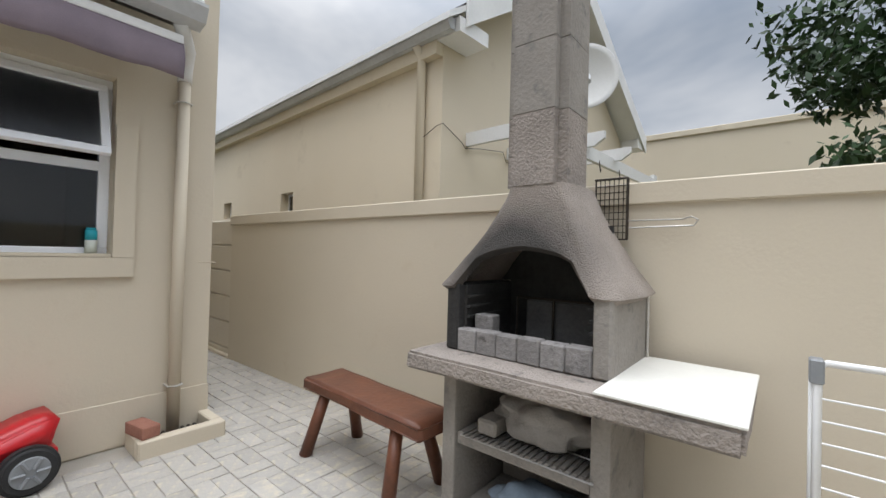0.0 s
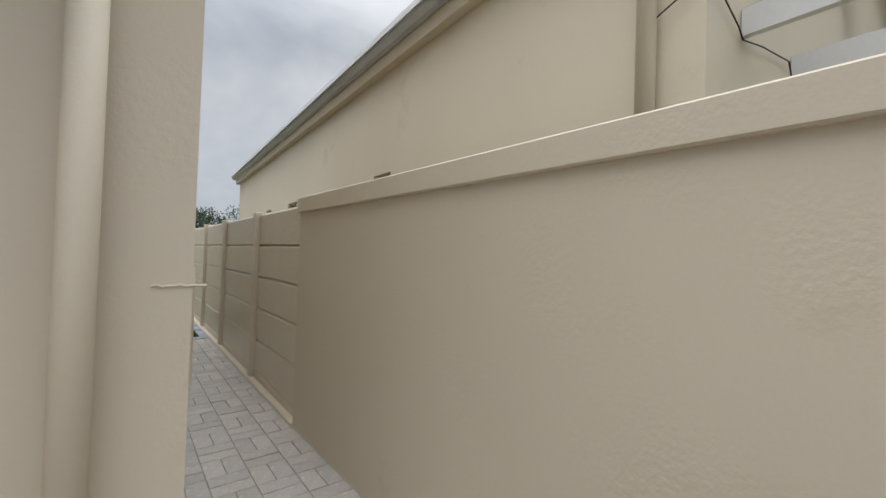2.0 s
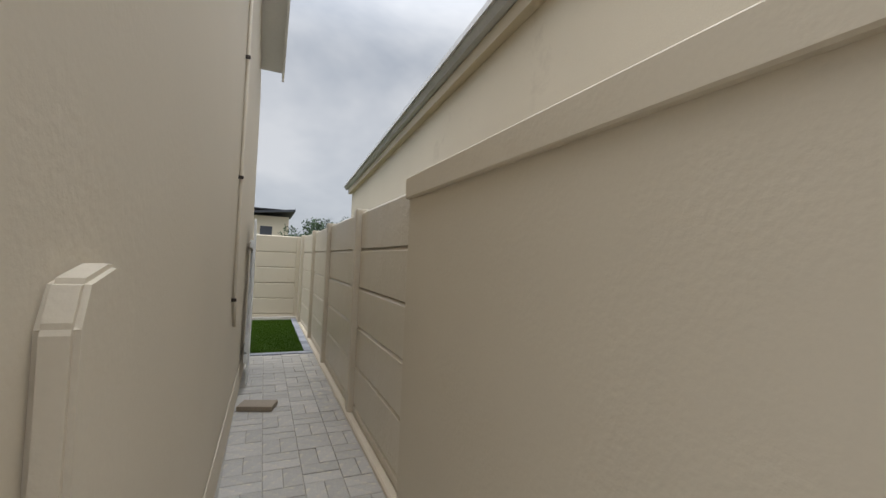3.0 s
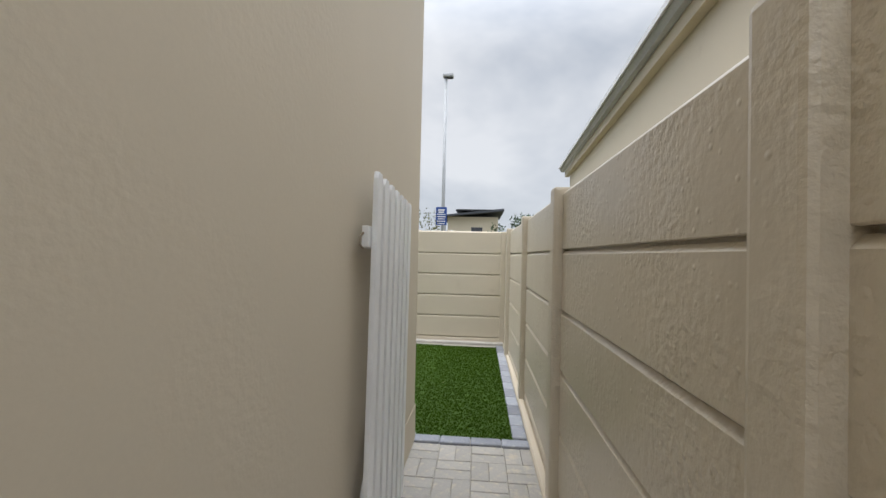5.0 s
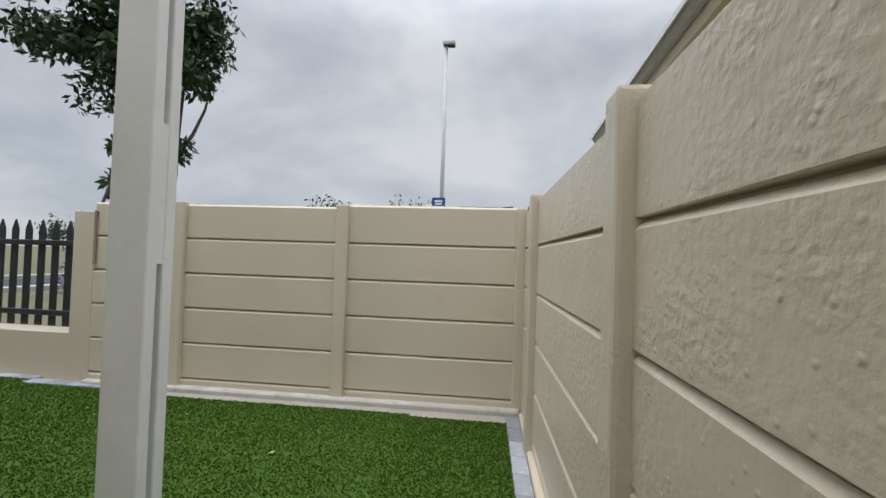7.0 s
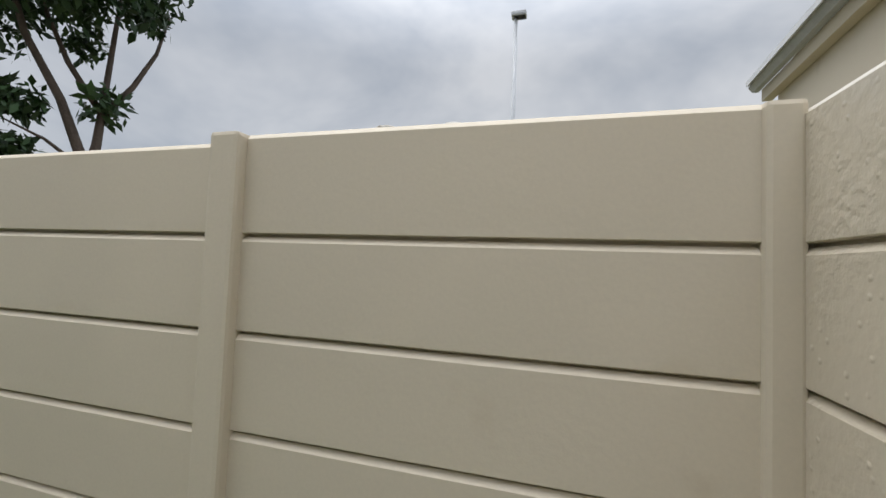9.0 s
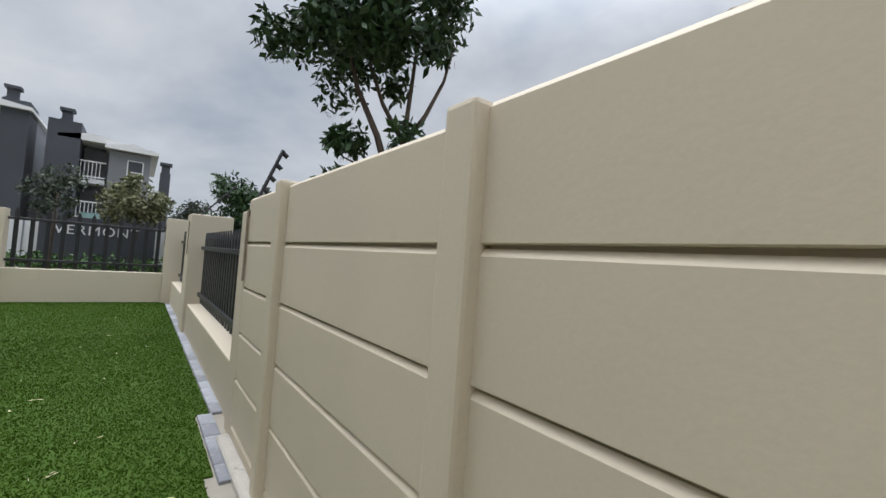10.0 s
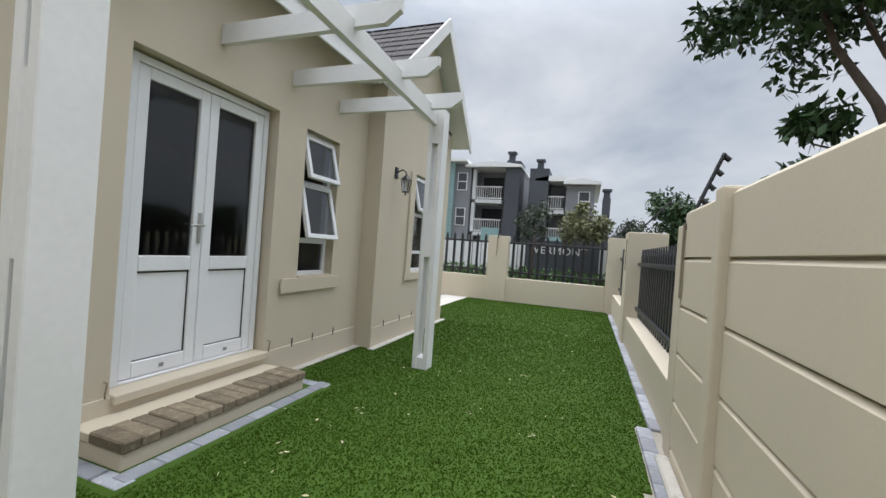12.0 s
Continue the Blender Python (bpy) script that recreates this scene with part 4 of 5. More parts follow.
east = thing("wall_precast_east", "beige precast slab wall with posts along the passage", "wall", kind="structure")
ys = (1.33, 2.90, 4.40, 5.98, 6.74)
for y in ys[:4]:
    precast_post(east, 0.045 if y < 5 else 0.02, y, 0.14, 0.11, 1.60, "precast_rough")
for a, b in zip((-0.02,) + ys, ys):
    precast_bay(east, "y", 0.02 if a < 5 else -0.004, a + (0.0 if a < 0 else 0.045), b - 0.045, "precast_rough", face=-1, bend=0.9 if a > 4 else 0)
north = thing("wall_precast_north", "beige precast slab wall with posts behind the lawn", "wall", kind="structure")
xs = (-0.045, -1.495, -2.935, -3.80)
for x in xs[:3]:
    precast_post(north, x, 6.66 if x < -0.5 else 6.68, 0.105 if x < -0.5 else 0.08, 0.14 if x < -0.5 else 0.13, 1.598)
for a, b in zip(xs, xs[1:]):
    precast_bay(north, "x", 6.632, b + 0.045, a - (0.045 if a < -0.5 else 0.03), "precast", face=-1, top=1.602 if a > -0.5 else 1.582)
for k, (x, y) in enumerate(((-1.42, 6.69), (-1.36, 6.70), (-1.28, 6.69), (-2.87, 6.69), (-1.0, 6.68), (-0.8, 6.685))):
    bm = bmesh.new()
    bmesh.ops.create_icosphere(bm, subdivisions=2, radius=1)
    for v in bm.verts:
        v.co *= 1 + 0.6 * noise.noise(v.co * 2.3 + Vector((k * 3.1, 0, 0)))
        v.co = Vector((v.co.x * 0.04 + x, v.co.y * 0.018 + y, v.co.z * 0.013 + (1.602 if x > -1.44 else 1.585)))
    part("mortar_lump", bm, "mortar", north)
part("mortar_fillet", made((-3.75, -0.02, 6.55, 6.631, -0.02, 0.035), bevel=0.012), "mortar", north)
part("mortar_fillet", made((-0.035, 0.018, 0.0, 6.55, -0.02, 0.03), bevel=0.01), "precast", east)

cop = thing("wall_boundary", "beige plastered boundary wall with a projecting coping", "wall", kind="structure")
cop.matrix_basis = pose(0, 0, 0, 0, 0, 1.1)
part("wall_body", made((-0.028, 0.16, -9.0, 0.0, -0.1, 1.52)), "plaster", cop)
part("coping", made((-0.052, 0.18, -9.0, 0.004, 1.508, 1.612), bevel=0.006), "plaster", cop)
thing("wall_yard_south", "plain beige wall closing the yard", "wall", made((-6.0, 0.30, -9.0, -8.8, -0.1, 1.6)), "plaster", kind="structure")
thing("wall_yard_west", "plain beige wall closing the yard", "wall", made((-6.2, -6.0, -9.0, -1.602, -0.1, 2.4)), "plaster", kind="structure")

# low wall, pillars and palisade fence
low = thing("wall_low_north", "low beige plastered wall between pillars", "wall", kind="structure")
part("wall_body", made((-7.5, -3.97, 6.66, 6.88, -0.1, 0.41), bevel=0.006), "plaster", low)
part("wall_body", made((-10.95, -8.0, 6.66, 6.88, -0.1, 0.45), bevel=0.006), "plaster", low)
part("pillar", made((-3.97, -3.755, 6.63, 6.83, -0.1, 1.50), bevel=0.008), "plaster", low)
part("pillar", made((-8.0, -7.5, 6.62, 7.16, -0.1, 1.68), bevel=0.008), "plaster", low)
part("pillar", made((-11.35, -10.95, 6.5, 6.95, -0.1, 1.75), bevel=0.008), "plaster", low)
loww = thing("wall_low_west", "low beige plastered wall at the lawn's end", "wall", kind="structure")
part("wall_body", made((-11.3, -11.08, -2.0, 6.498, -0.1, 0.6), bevel=0.006), "plaster", loww)
part("pillar", made((-11.36, -11.02, 3.66, 4.17, -0.1, 1.65), bevel=0.008), "plaster", loww)


def palisade(label, x0, y0, x1, y1, z0, z1, gap=0.17):
    f = thing("palisade_fence", label, "fence")
    a, b = Vector((x0, y0, 0)), Vector((x1, y1, 0))
    d = (b - a).normalized()
    n = max(1, int((b - a).length / gap))
    ang = math.degrees(math.atan2(d.y, d.x))
    L = (b - a).length
    rail = mesh_of("rail", made((0, L, -0.018, 0.018, 0, 0.05), bevel=0.004), "black")
    bm = bmesh.new()
    h = z1 - z0
    prism(bm, [(-0.032, 0), (0.032, 0), (0.032, h - 0.09), (0.0, h), (-0.032, h - 0.09)], "y", -0.012, 0.004)
    pale = mesh_of("pale", bm, "black")
    for z in (z0 + 0.10, z1 - 0.24):
        piece("rail", rail, f, pose(x0, y0, z, 0, 0, ang))
    for i in range(n):
        p = a + d * (L * (i + 0.5) / n)
        piece("pale", pale, f, pose(p.x - d.y * 0.03, p.y + d.x * 0.03, z0, 0, 0, ang))
    return f


palisade("black steel palisade fence on the low wall", -11.19, 4.18, -11.19, 6.49, 0.62, 1.70, 0.205)
palisade("black steel palisade fence on the low wall", -11.19, -0.6, -11.19, 3.65, 0.62, 1.70, 0.205)
palisade("black steel palisade fence panel beside the lawn", -7.48, 6.79, -3.99, 6.79, 0.43, 1.42, 0.14)
palisade("black steel palisade fence panel beside the lawn", -10.94, 6.79, -8.02, 6.79, 0.47, 1.5, 0.14)


def spike(x, y, z, dx, dy, rise, label):
    """An electric fence bracket: a flat bar with insulators."""
    s = thing("electric_fence_bracket", label, "fence bracket", at=pose(x, y, z), group="electric fence brackets")
    part("mount", made((-0.012, 0.012, -0.012, -0.002, -0.45, 0.02)), "rust", s)
    tip = Vector((dx, dy, rise))
    part("arm", tubes(([(0, 0, -0.02), tip], 0.013), sides=6), "black", s)
    for i in range(5):
        p = tip * (0.2 + 0.195 * i)
        part("insulator", tubes(([p + Vector((0, 0.005, -0.01)), p + Vector((0.0, 0.035, -0.035))], 0.017), sides=8), "black", s)
    return s


spike(-3.74, 6.628, 1.48, 0.0, 0.18, 0.46, "black angled fence bracket with round insulators")
spike(-7.6, 6.618, 1.55, 0.0, 0.55, 0.62, "black angled fence bracket with round insulators")
spike(-11.0, 6.498, 1.6, 0.0, 0.5, 0.6, "black angled fence bracket with round insulators")
spike(-11.01, 3.9, 1.6, -0.1, 0.05, 0.55, "thin upright fence bracket on the pillar")


# ---- braai and yard things ----
YC = -3.97
bra = thing("braai", "grey cast concrete outdoor fireplace with a soot-stained hood", "fireplace")
for sp in ((-0.55, -0.06, YC + 0.30, YC + 0.375, 0, 0.745), (-0.55, -0.06, YC - 0.405, YC - 0.33, 0, 0.745), (-0.11, -0.06, YC - 0.33, YC + 0.30, 0, 0.745)):
    part("base_wall", made(sp, bevel=0.012, seg=2), "concrete_pale", bra)
for z in (0.0, 0.37):
    part("shelf", made((-0.53, -0.11, YC - 0.33, YC + 0.30, z, z + 0.06), bevel=0.006), "concrete_pale", bra)
bm = bmesh.new()
box(bm, -0.72, -0.035, YC - 0.80, YC + 0.47, 0.745, 0.825)
bmesh.ops.subdivide_edges(bm, edges=bm.edges, cuts=5, use_grid_fill=True)
bmesh.ops.bevel(bm, geom=[e for e in bm.edges if e.calc_face_angle(0) > 0.5], offset=0.012, segments=2, affect="EDGES")
for v in bm.verts:
    v.co += noise.noise_vector(v.co * 9) * 0.006
part("slab", bm, "concrete", bra, "rough-edged concrete ledge")
fb = part("firebox_side", made((-0.55, -0.06, YC + 0.30, YC + 0.37, 0.826, 1.15), bevel=0.01), "soot", bra)
part("firebox_side", made((-0.55, -0.06, YC - 0.40, YC - 0.33, 0.826, 1.15), bevel=0.01), "concrete_pale", bra)
part("lining", made((-0.085, -0.062, YC - 0.325, YC + 0.295, 0.826, 1.16)), "soot", fb, "soot-blackened lining")
for sp in ((-0.085, -0.062, YC - 0.25, YC + 0.22, 1.16, 1.45), (-0.5, -0.09, YC + 0.285, YC + 0.299, 0.827, 1.14), (-0.5, -0.09, YC - 0.329, YC - 0.315, 0.827, 1.14),
           (-0.5, -0.09, YC - 0.31, YC + 0.28, 0.827, 0.834)):
    part("lining", made(sp), "soot", fb)
part("back_panel", made((-0.15, -0.10, YC - 0.25, YC + 0.16, 0.835, 1.06), bevel=0.01), "sooty_brick", fb, "grey refractory back panel")
for z in (0.98, 1.03, 1.08):
    for y in (YC + 0.268, YC - 0.314):
        part("rail", made((-0.50, -0.14, y, y + 0.016, z, z + 0.012)), "soot", fb)
part("fire_grate", tubes(*(([(-0.17, YC - 0.2 + i * 0.20, 0.84), (-0.165, YC - 0.2 + i * 0.20, 1.07)], 0.006) for i in range(3)), ([(-0.165, YC - 0.26, 1.07), (-0.165, YC + 0.2, 1.07)], 0.007),
                         ([(-0.40, YC - 0.3, 0.85), (-0.16, YC - 0.28, 0.85)], 0.007), sides=6), "grill", fb, "black steel grate")
for i in range(6):
    y = YC + 0.30 - i * 0.105
    part("firebrick", made((-0.55, -0.485, y - 0.1025, y, 0.827, 0.935 + 0.003 * (i % 2)), bevel=0.006), "firebrick", bra)
part("firebrick", made((-0.47, -0.40, YC + 0.16, YC + 0.26, 0.835, 1.0), bevel=0.006), "firebrick", bra)

part("smoke_chamber", prism(bmesh.new(), [(YC - 0.40, 1.15), (YC + 0.38, 1.15), (YC + 0.24, 1.32), (YC + 0.14, 1.62), (YC - 0.12, 1.62), (YC - 0.26, 1.32)], "x", -0.06, -0.042), "soot", bra, "soot-blackened back of the hood")
# hood: an arch in front, drawn in concavely to the flue
bm = bmesh.new()
Z0, Z1, NS, NV = 1.135, 1.63, 40, 18
half = lambda z: 0.145 + 0.285 * (1 - min(1, max(0, (z - Z0) / (Z1 - Z0)))) ** 1.25
front = lambda z: -0.395 - 0.175 * (1 - min(1, max(0, (z - Z0) / (Z1 - Z0)))) ** 1.15
arch = lambda y: 1.15 + 0.185 * math.sqrt(max(0.0, 1 - (y / 0.315) ** 2)) if abs(y) < 0.315 else Z0
rows = []
for i in range(NS + 1):
    s = -1 + 2 * i / NS
    zb = Z0
    for _ in range(30):
        zb = 0.5 * zb + 0.5 * arch(s * half(zb))
    col = []
    for k in range(NV + 1):
        z = zb + (Z1 - zb) * k / NV
        y = s * half(z)
        edge = max(0, abs(s) - 0.82) / 0.18
        col.append(bm.verts.new((front(z) + 0.05 * edge ** 2 + 0.012 * math.sin(k / NV * math.pi), YC + y, z)))
    rows.append(col)
for c0, c1 in zip(rows, rows[1:]):
    for k in range(NV):
        bm.faces.new((c0[k], c1[k], c1[k + 1], c0[k + 1]))
for col, sgn in ((rows[0], -1), (rows[-1], 1)):
    prev = col
    for j in range(1, 9):
        t = j / 8
        cur = [bm.verts.new((v.co.x + (-0.04 - v.co.x) * t, v.co.y + sgn * 0.012 * math.sin(t * math.pi), v.co.z)) for v in col]
        for k in range(NV):
            bm.faces.new((prev[k], prev[k + 1], cur[k + 1], cur[k]))
        prev = cur
bmesh.ops.recalc_face_normals(bm, faces=bm.faces)
for v in bm.verts:
    v.co += noise.noise_vector(v.co * 14) * 0.004
hood = part("hood", bm, "hood", bra, "rough concrete hood with a sooty arch", smooth=True)
sol = hood.modifiers.new("thick", "SOLIDIFY")
sol.thickness, sol.offset = 0.045, -1
bev = hood.modifiers.new("round", "BEVEL")
bev.width, bev.segments, bev.angle_limit = 0.014, 2, radians(50)
z = 1.625
for i in range(6):
    z2 = z + (0.335 if i else 0.35)
    bm = bmesh.new()
    box(bm, -0.40, -0.085, YC - 0.135, YC + 0.165, z + 0.004, z2)
    es = [e for e in bm.edges if abs(e.verts[0].co.z - e.verts[1].co.z) > 0.1]
    bmesh.ops.bevel(bm, geom=es, offset=0.045, segments=4, affect="EDGES")
    part("flue_block", bm, "concrete_pale" if i else "concrete", bra, smooth=False)
    z = z2

part("mortar_seam", made((-0.080, -0.062, YC - 0.412, YC - 0.402, 0.83, 1.14), bevel=0.003), "mortar", bra, "pale mortar seam at the back")
bra.location, bra.scale = (0.03, 0.03, 0), (1, 1, 0.965)
poker = thing("fire_poker", "thin black fire poker with a red handle in the hearth", "poker")
part("rod", tubes(([(-0.40, YC + 0.10, 0.875), (-0.41, YC - 0.14, 0.868)], 0.005), ([(-0.375, YC + 0.08, 0.875), (-0.39, YC - 0.30, 0.868)], 0.004), sides=8), "black", poker)
part("handle", tubes(([(-0.41, YC - 0.14, 0.868), (-0.42, YC - 0.29, 0.865)], 0.007), sides=8), "red_plastic", poker, "red handle")
thing("white_board", "off-white chopping board laid on the concrete ledge", "board", made((-0.69, -0.02, -4.745, -4.335, 0.799, 0.810), bevel=0.003), "board")
bm = bmesh.new()
bmesh.ops.create_icosphere(bm, subdivisions=4, radius=1)
for v in bm.verts:
    n = noise.noise(v.co * 1.7) * 0.35 + noise.noise(v.co * 4.5) * 0.22
    v.co *= 1 + n
    v.co = Vector((v.co.x * 0.12, v.co.y * 0.22, max(-0.085, v.co.z * 0.115)))
thing("dust_sheet", "crumpled dusty grey cloth bundle on the shelf", "cloth", bm, "cloth", at=pose(-0.345, YC - 0.05, 0.53), smooth=True)
bm = bmesh.new()
bmesh.ops.create_icosphere(bm, subdivisions=4, radius=1)
for v in bm.verts:
    n = noise.noise(v.co * 2.1 + Vector((5, 0, 0))) * 0.4
    v.co *= 1 + n
    v.co = Vector((v.co.x * 0.14, v.co.y * 0.2, max(-0.07, v.co.z * 0.09)))
thing("plastic_bag", "faded blue-grey bag under the fireplace", "bag", bm, "blue_cloth", at=pose(-0.365, YC - 0.02, 0.13), smooth=True)
thing("loose_block", "small grey concrete block on the shelf", "block", made((-0.485, -0.365, YC + 0.13, YC + 0.23, 0.429, 0.50), bevel=0.01), "concrete_pale")
wr = thing("wire_rack", "wire cooking rack on the shelf", "rack")
for i in range(22):
    y = YC - 0.31 + i * 0.028
    part("wire", tube(bmesh.new(), [(-0.53, y, 0.420), (-0.16, y, 0.420)], 0.003, sides=5), "steel", wr)
for x in (-0.53, -0.35, -0.17):
    part("cross_wire", tube(bmesh.new(), [(x, YC - 0.32, 0.420), (x, YC + 0.29, 0.420)], 0.004, sides=5), "steel", wr)

grid_b = thing("braai_grid", "hinged black wire grid with long handles hung on the wall", "grill", at=pose(0.025, -4.13, 1.40))
bm = bmesh.new()
for i in range(8):
    tube(bm, [(0, 0.05 - i * 0.022, -0.06), (0, 0.05 - i * 0.022, 0.235)], 0.0022, sides=5)
for k in range(10):
    tube(bm, [(0, 0.05, -0.06 + k * 0.0328), (0, -0.104, -0.06 + k * 0.0328)], 0.0022, sides=5)
for a, b in (((0, 0.05, -0.06), (0, -0.104, -0.06)), ((0, -0.104, -0.06), (0, -0.104, 0.235)), ((0, -0.104, 0.235), (0, 0.05, 0.235)), ((0, 0.05, 0.235), (0, 0.05, -0.06)),
             ((-0.02, -0.104, -0.06), (-0.02, -0.104, 0.235)), ((-0.02, -0.104, 0.235), (-0.02, 0.05, 0.235))):
    tube(bm, [a, b], 0.004, sides=6)
part("mesh_grid", bm, "grill", grid_b)
part("handle", tubes(([(0, -0.10, 0.03), (0, -0.33, 0.03), (-0.01, -0.37, 0.04), (-0.01, -0.395, 0.025), (-0.01, -0.38, 0.0), (-0.005, -0.33, 0.0), (0, -0.10, -0.005)], 0.0035), sides=6), "steel", grid_b, "bright wire handle")

ben = thing("bench", "red-brown stained timber bench with splayed round legs", "bench", at=pose(-0.47, -3.0, 0, 0, 0, -3) @ Matrix.Diagonal((1, 1, 0.94, 1)))
bm = bmesh.new()
box(bm, -0.15, 0.15, -0.54, 0.53, 0.385, 0.465)
bmesh.ops.subdivide_edges(bm, edges=bm.edges, cuts=6, use_grid_fill=True)
bmesh.ops.bevel(bm, geom=[e for e in bm.edges if e.calc_face_angle(0) > 0.5], offset=0.014, segments=2, affect="EDGES")
for v in bm.verts:
    v.co += noise.noise_vector(v.co * 5) * 0.009
part("seat", bm, "wood", ben, "thick worn plank seat", smooth=True)
for sx in (-1, 1):
    for y in (-0.36, 0.38):
        part("leg", tube(bmesh.new(), [(sx * 0.09, y * 0.9, 0.40), (sx * 0.19, y * 1.05, 0.0)], 0.034, 0.038, 14), "wood", ben, smooth=True)

car = thing("ride_on_car", "red plastic ride-on toy car with black wheels", "toy car", at=pose(-1.78, -1.93, 0, 0, 0, 6))
bm = bmesh.new()
prof = [(0.09, 0.18), (0.10, 0.24), (0.13, 0.345), (0.02, 0.335), (-0.10, 0.29), (-0.22, 0.25), (-0.34, 0.26), (-0.45, 0.33), (-0.62, 0.30), (-0.70, 0.16), (-0.62, 0.10), (0.02, 0.12)]
prism(bm, prof, "y", 0.0, 0.27)
bmesh.ops.bevel(bm, geom=list(bm.edges), offset=0.022, segments=3, affect="EDGES")
part("body", bm, "red_plastic", car, smooth=True)
part("bumper", made((0.085, 0.125, 0.03, 0.24, 0.13, 0.17), bevel=0.012, seg=2), "red_plastic", car)
for x, y in ((0.0, -0.03), (0.0, 0.30), (-0.52, -0.03), (-0.52, 0.30)):
    bm = bmesh.new()
    bmesh.ops.create_cone(bm, segments=32, radius1=0.118, radius2=0.118, depth=0.07, cap_ends=True, matrix=pose(x, y, 0.118, 90, 0, 0))
    bmesh.ops.bevel(bm, geom=[e for e in bm.edges if e.calc_face_angle(0) > 1], offset=0.018, segments=3, affect="EDGES")
    wheel = part("wheel", bm, "rubber", car)
    sgn = -1 if y < 0.1 else 1
    bm = bmesh.new()
    bmesh.ops.create_cone(bm, segments=32, radius1=0.078, radius2=0.072, depth=0.012, cap_ends=True, matrix=pose(x, y + sgn * 0.036, 0.118, 90, 0, 0))
    rim = part("rim", bm, "hub", wheel, "grey plastic hub")
    bm = bmesh.new()
    for k in range(6):
        a = k * math.tau / 6
        tube(bm, [(x + 0.02 * math.cos(a), y + sgn * 0.045, 0.118 + 0.02 * math.sin(a)), (x + 0.07 * math.cos(a), y + sgn * 0.045, 0.118 + 0.07 * math.sin(a))], 0.009, sides=6)
    part("spokes", bm, "hub", wheel)

rack = thing("drying_rack", "white metal clothes drying rack leaning on the wall", "drying rack", at=pose(-0.33, -4.895, 0) @ Matrix.Diagonal((1, 1, 0.935, 1)))
part("frame", tubes(([(0, 0, 0.0), (0, 0, 0.99), (0.0, -0.02, 1.01), (0, -1.0, 1.01), (0, -1.0, 0)], 0.012), ([(0.03, 0.01, 0.0), (0.03, 0.01, 0.98)], 0.010), sides=8), "white", rack, smooth=True)
part("cap", made((-0.016, 0.045, -0.016, 0.02, 0.94, 1.02), bevel=0.005), "hub", rack, "grey plastic corner cap")
for i in range(12):
    part("rod", tubes(([(0, 0, 0.10 + i * 0.072), (0, -1.0, 0.10 + i * 0.072)], 0.004), sides=6), "white", rack)

# ---- neighbouring house over the wall ----
nb = thing("neighbour_house", "cream plastered neighbouring house with grey gutter", "house", at=pose(1.04, -2.17, 0, 0, 0, -3.1))
NW = [(3.05, 3.45), (5.5, 5.9), (6.6, 7.2), (8.6, 9.1)]
part("wall", pierced("x", 0, 0.25, 0.252, 12.95, -0.1, 3.36, [(a, b, 1.82, 2.12) for a, b in NW]), "cream", nb)
part("gable_wall", prism(bmesh.new(), [(0, -0.1), (4.85, -0.1), (4.85, 3.45), (2.43, 5.1), (0, 3.45)], "y", 0, 0.25), "cream", nb)
part("far_wall", made((0.252, 4.85, 12.7, 12.95, -0.1, 3.4), (4.6, 4.85, 0.252, 12.698, -0.1, 3.4)), "cream", nb)
for a, b in NW:
    w = framed(nb, "window", 0, b - a, 0, 0.30, 0, 0.03, 0.04)
    w.matrix_basis = pose(0.12, b, 1.82, 0, 0, -90)
    part("pane", made((0.02, b - a - 0.02, 0.015, 0.02, 0.02, 0.28)), "glass", w)
part("fascia", made((-0.10, -0.002, 0.0, 13.1, 3.22, 3.36), bevel=0.004), "cream", nb, "boxed eaves")
part("gutter", prism(bmesh.new(), [(-0.22, 3.46), (-0.21, 3.40), (-0.17, 3.35), (-0.11, 3.35), (-0.10, 3.46)], "y", -0.25, 13.15), "gutter", nb)
dpn = part("downpipe", tubes(([(-0.055, 0.25, 0.0), (-0.055, 0.25, 3.25), (-0.14, 0.25, 3.36)], 0.047), sides=14), "cream", nb, smooth=True)
bm = bmesh.new()
prism(bm, [(-0.25, 3.40), (-0.25, 3.46), (2.43, 5.26), (5.15, 3.40), (5.15, 3.34), (2.43, 5.2)], "y", -0.30, 13.1)
part("roof", bm, "white", nb, "roof deck with white soffit")
bm = bmesh.new()
prism(bm, [(-0.02, 3.61), (-0.02, 3.64), (2.43, 5.30), (5.15, 3.44), (5.15, 3.405), (2.43, 5.265)], "y", -0.29, 13.1)
part("roof_tiles", bm, "tile", nb, "dark tiled roof")
bm = bmesh.new()
prism(bm, [(-0.02, 3.40), (-0.02, 3.66), (2.43, 5.32), (5.3, 3.55), (5.3, 3.27), (2.43, 5.02)], "y", -0.335, -0.305)
part("bargeboard", bm, "white", nb, "white bargeboards")
part("eave_box", made((-0.10, 0.34, -0.302, -0.01, 3.34, 3.48)), "white", nb)
part("eave_box", made((4.93, 5.28, -0.302, -0.01, 3.30, 3.46)), "white", nb)
part("cable", tubes(([(-0.05, 0.24, 2.42), (-0.02, 0.05, 2.53), (0.0, -0.02, 2.55), (0.30, -0.02, 2.42), (0.36, -0.02, 2.37), (0.62, -0.02, 2.42), (1.05, -0.02, 2.47), (1.12, -0.02, 2.36), (1.9, -0.02, 2.4)], 0.004), sides=6), "grill", nb, "thin dark cable")
np_ = thing("neighbour_pergola", "white painted timber pergola beside the neighbouring house", "pergola", at=pose(1.04, -2.17, 0, 0, 0, -3.1))
for x in (0.40, 1.17, 1.94):
    joist(np_, x, -0.005, -1.18, 2.40, 2.54)
bm = bmesh.new()
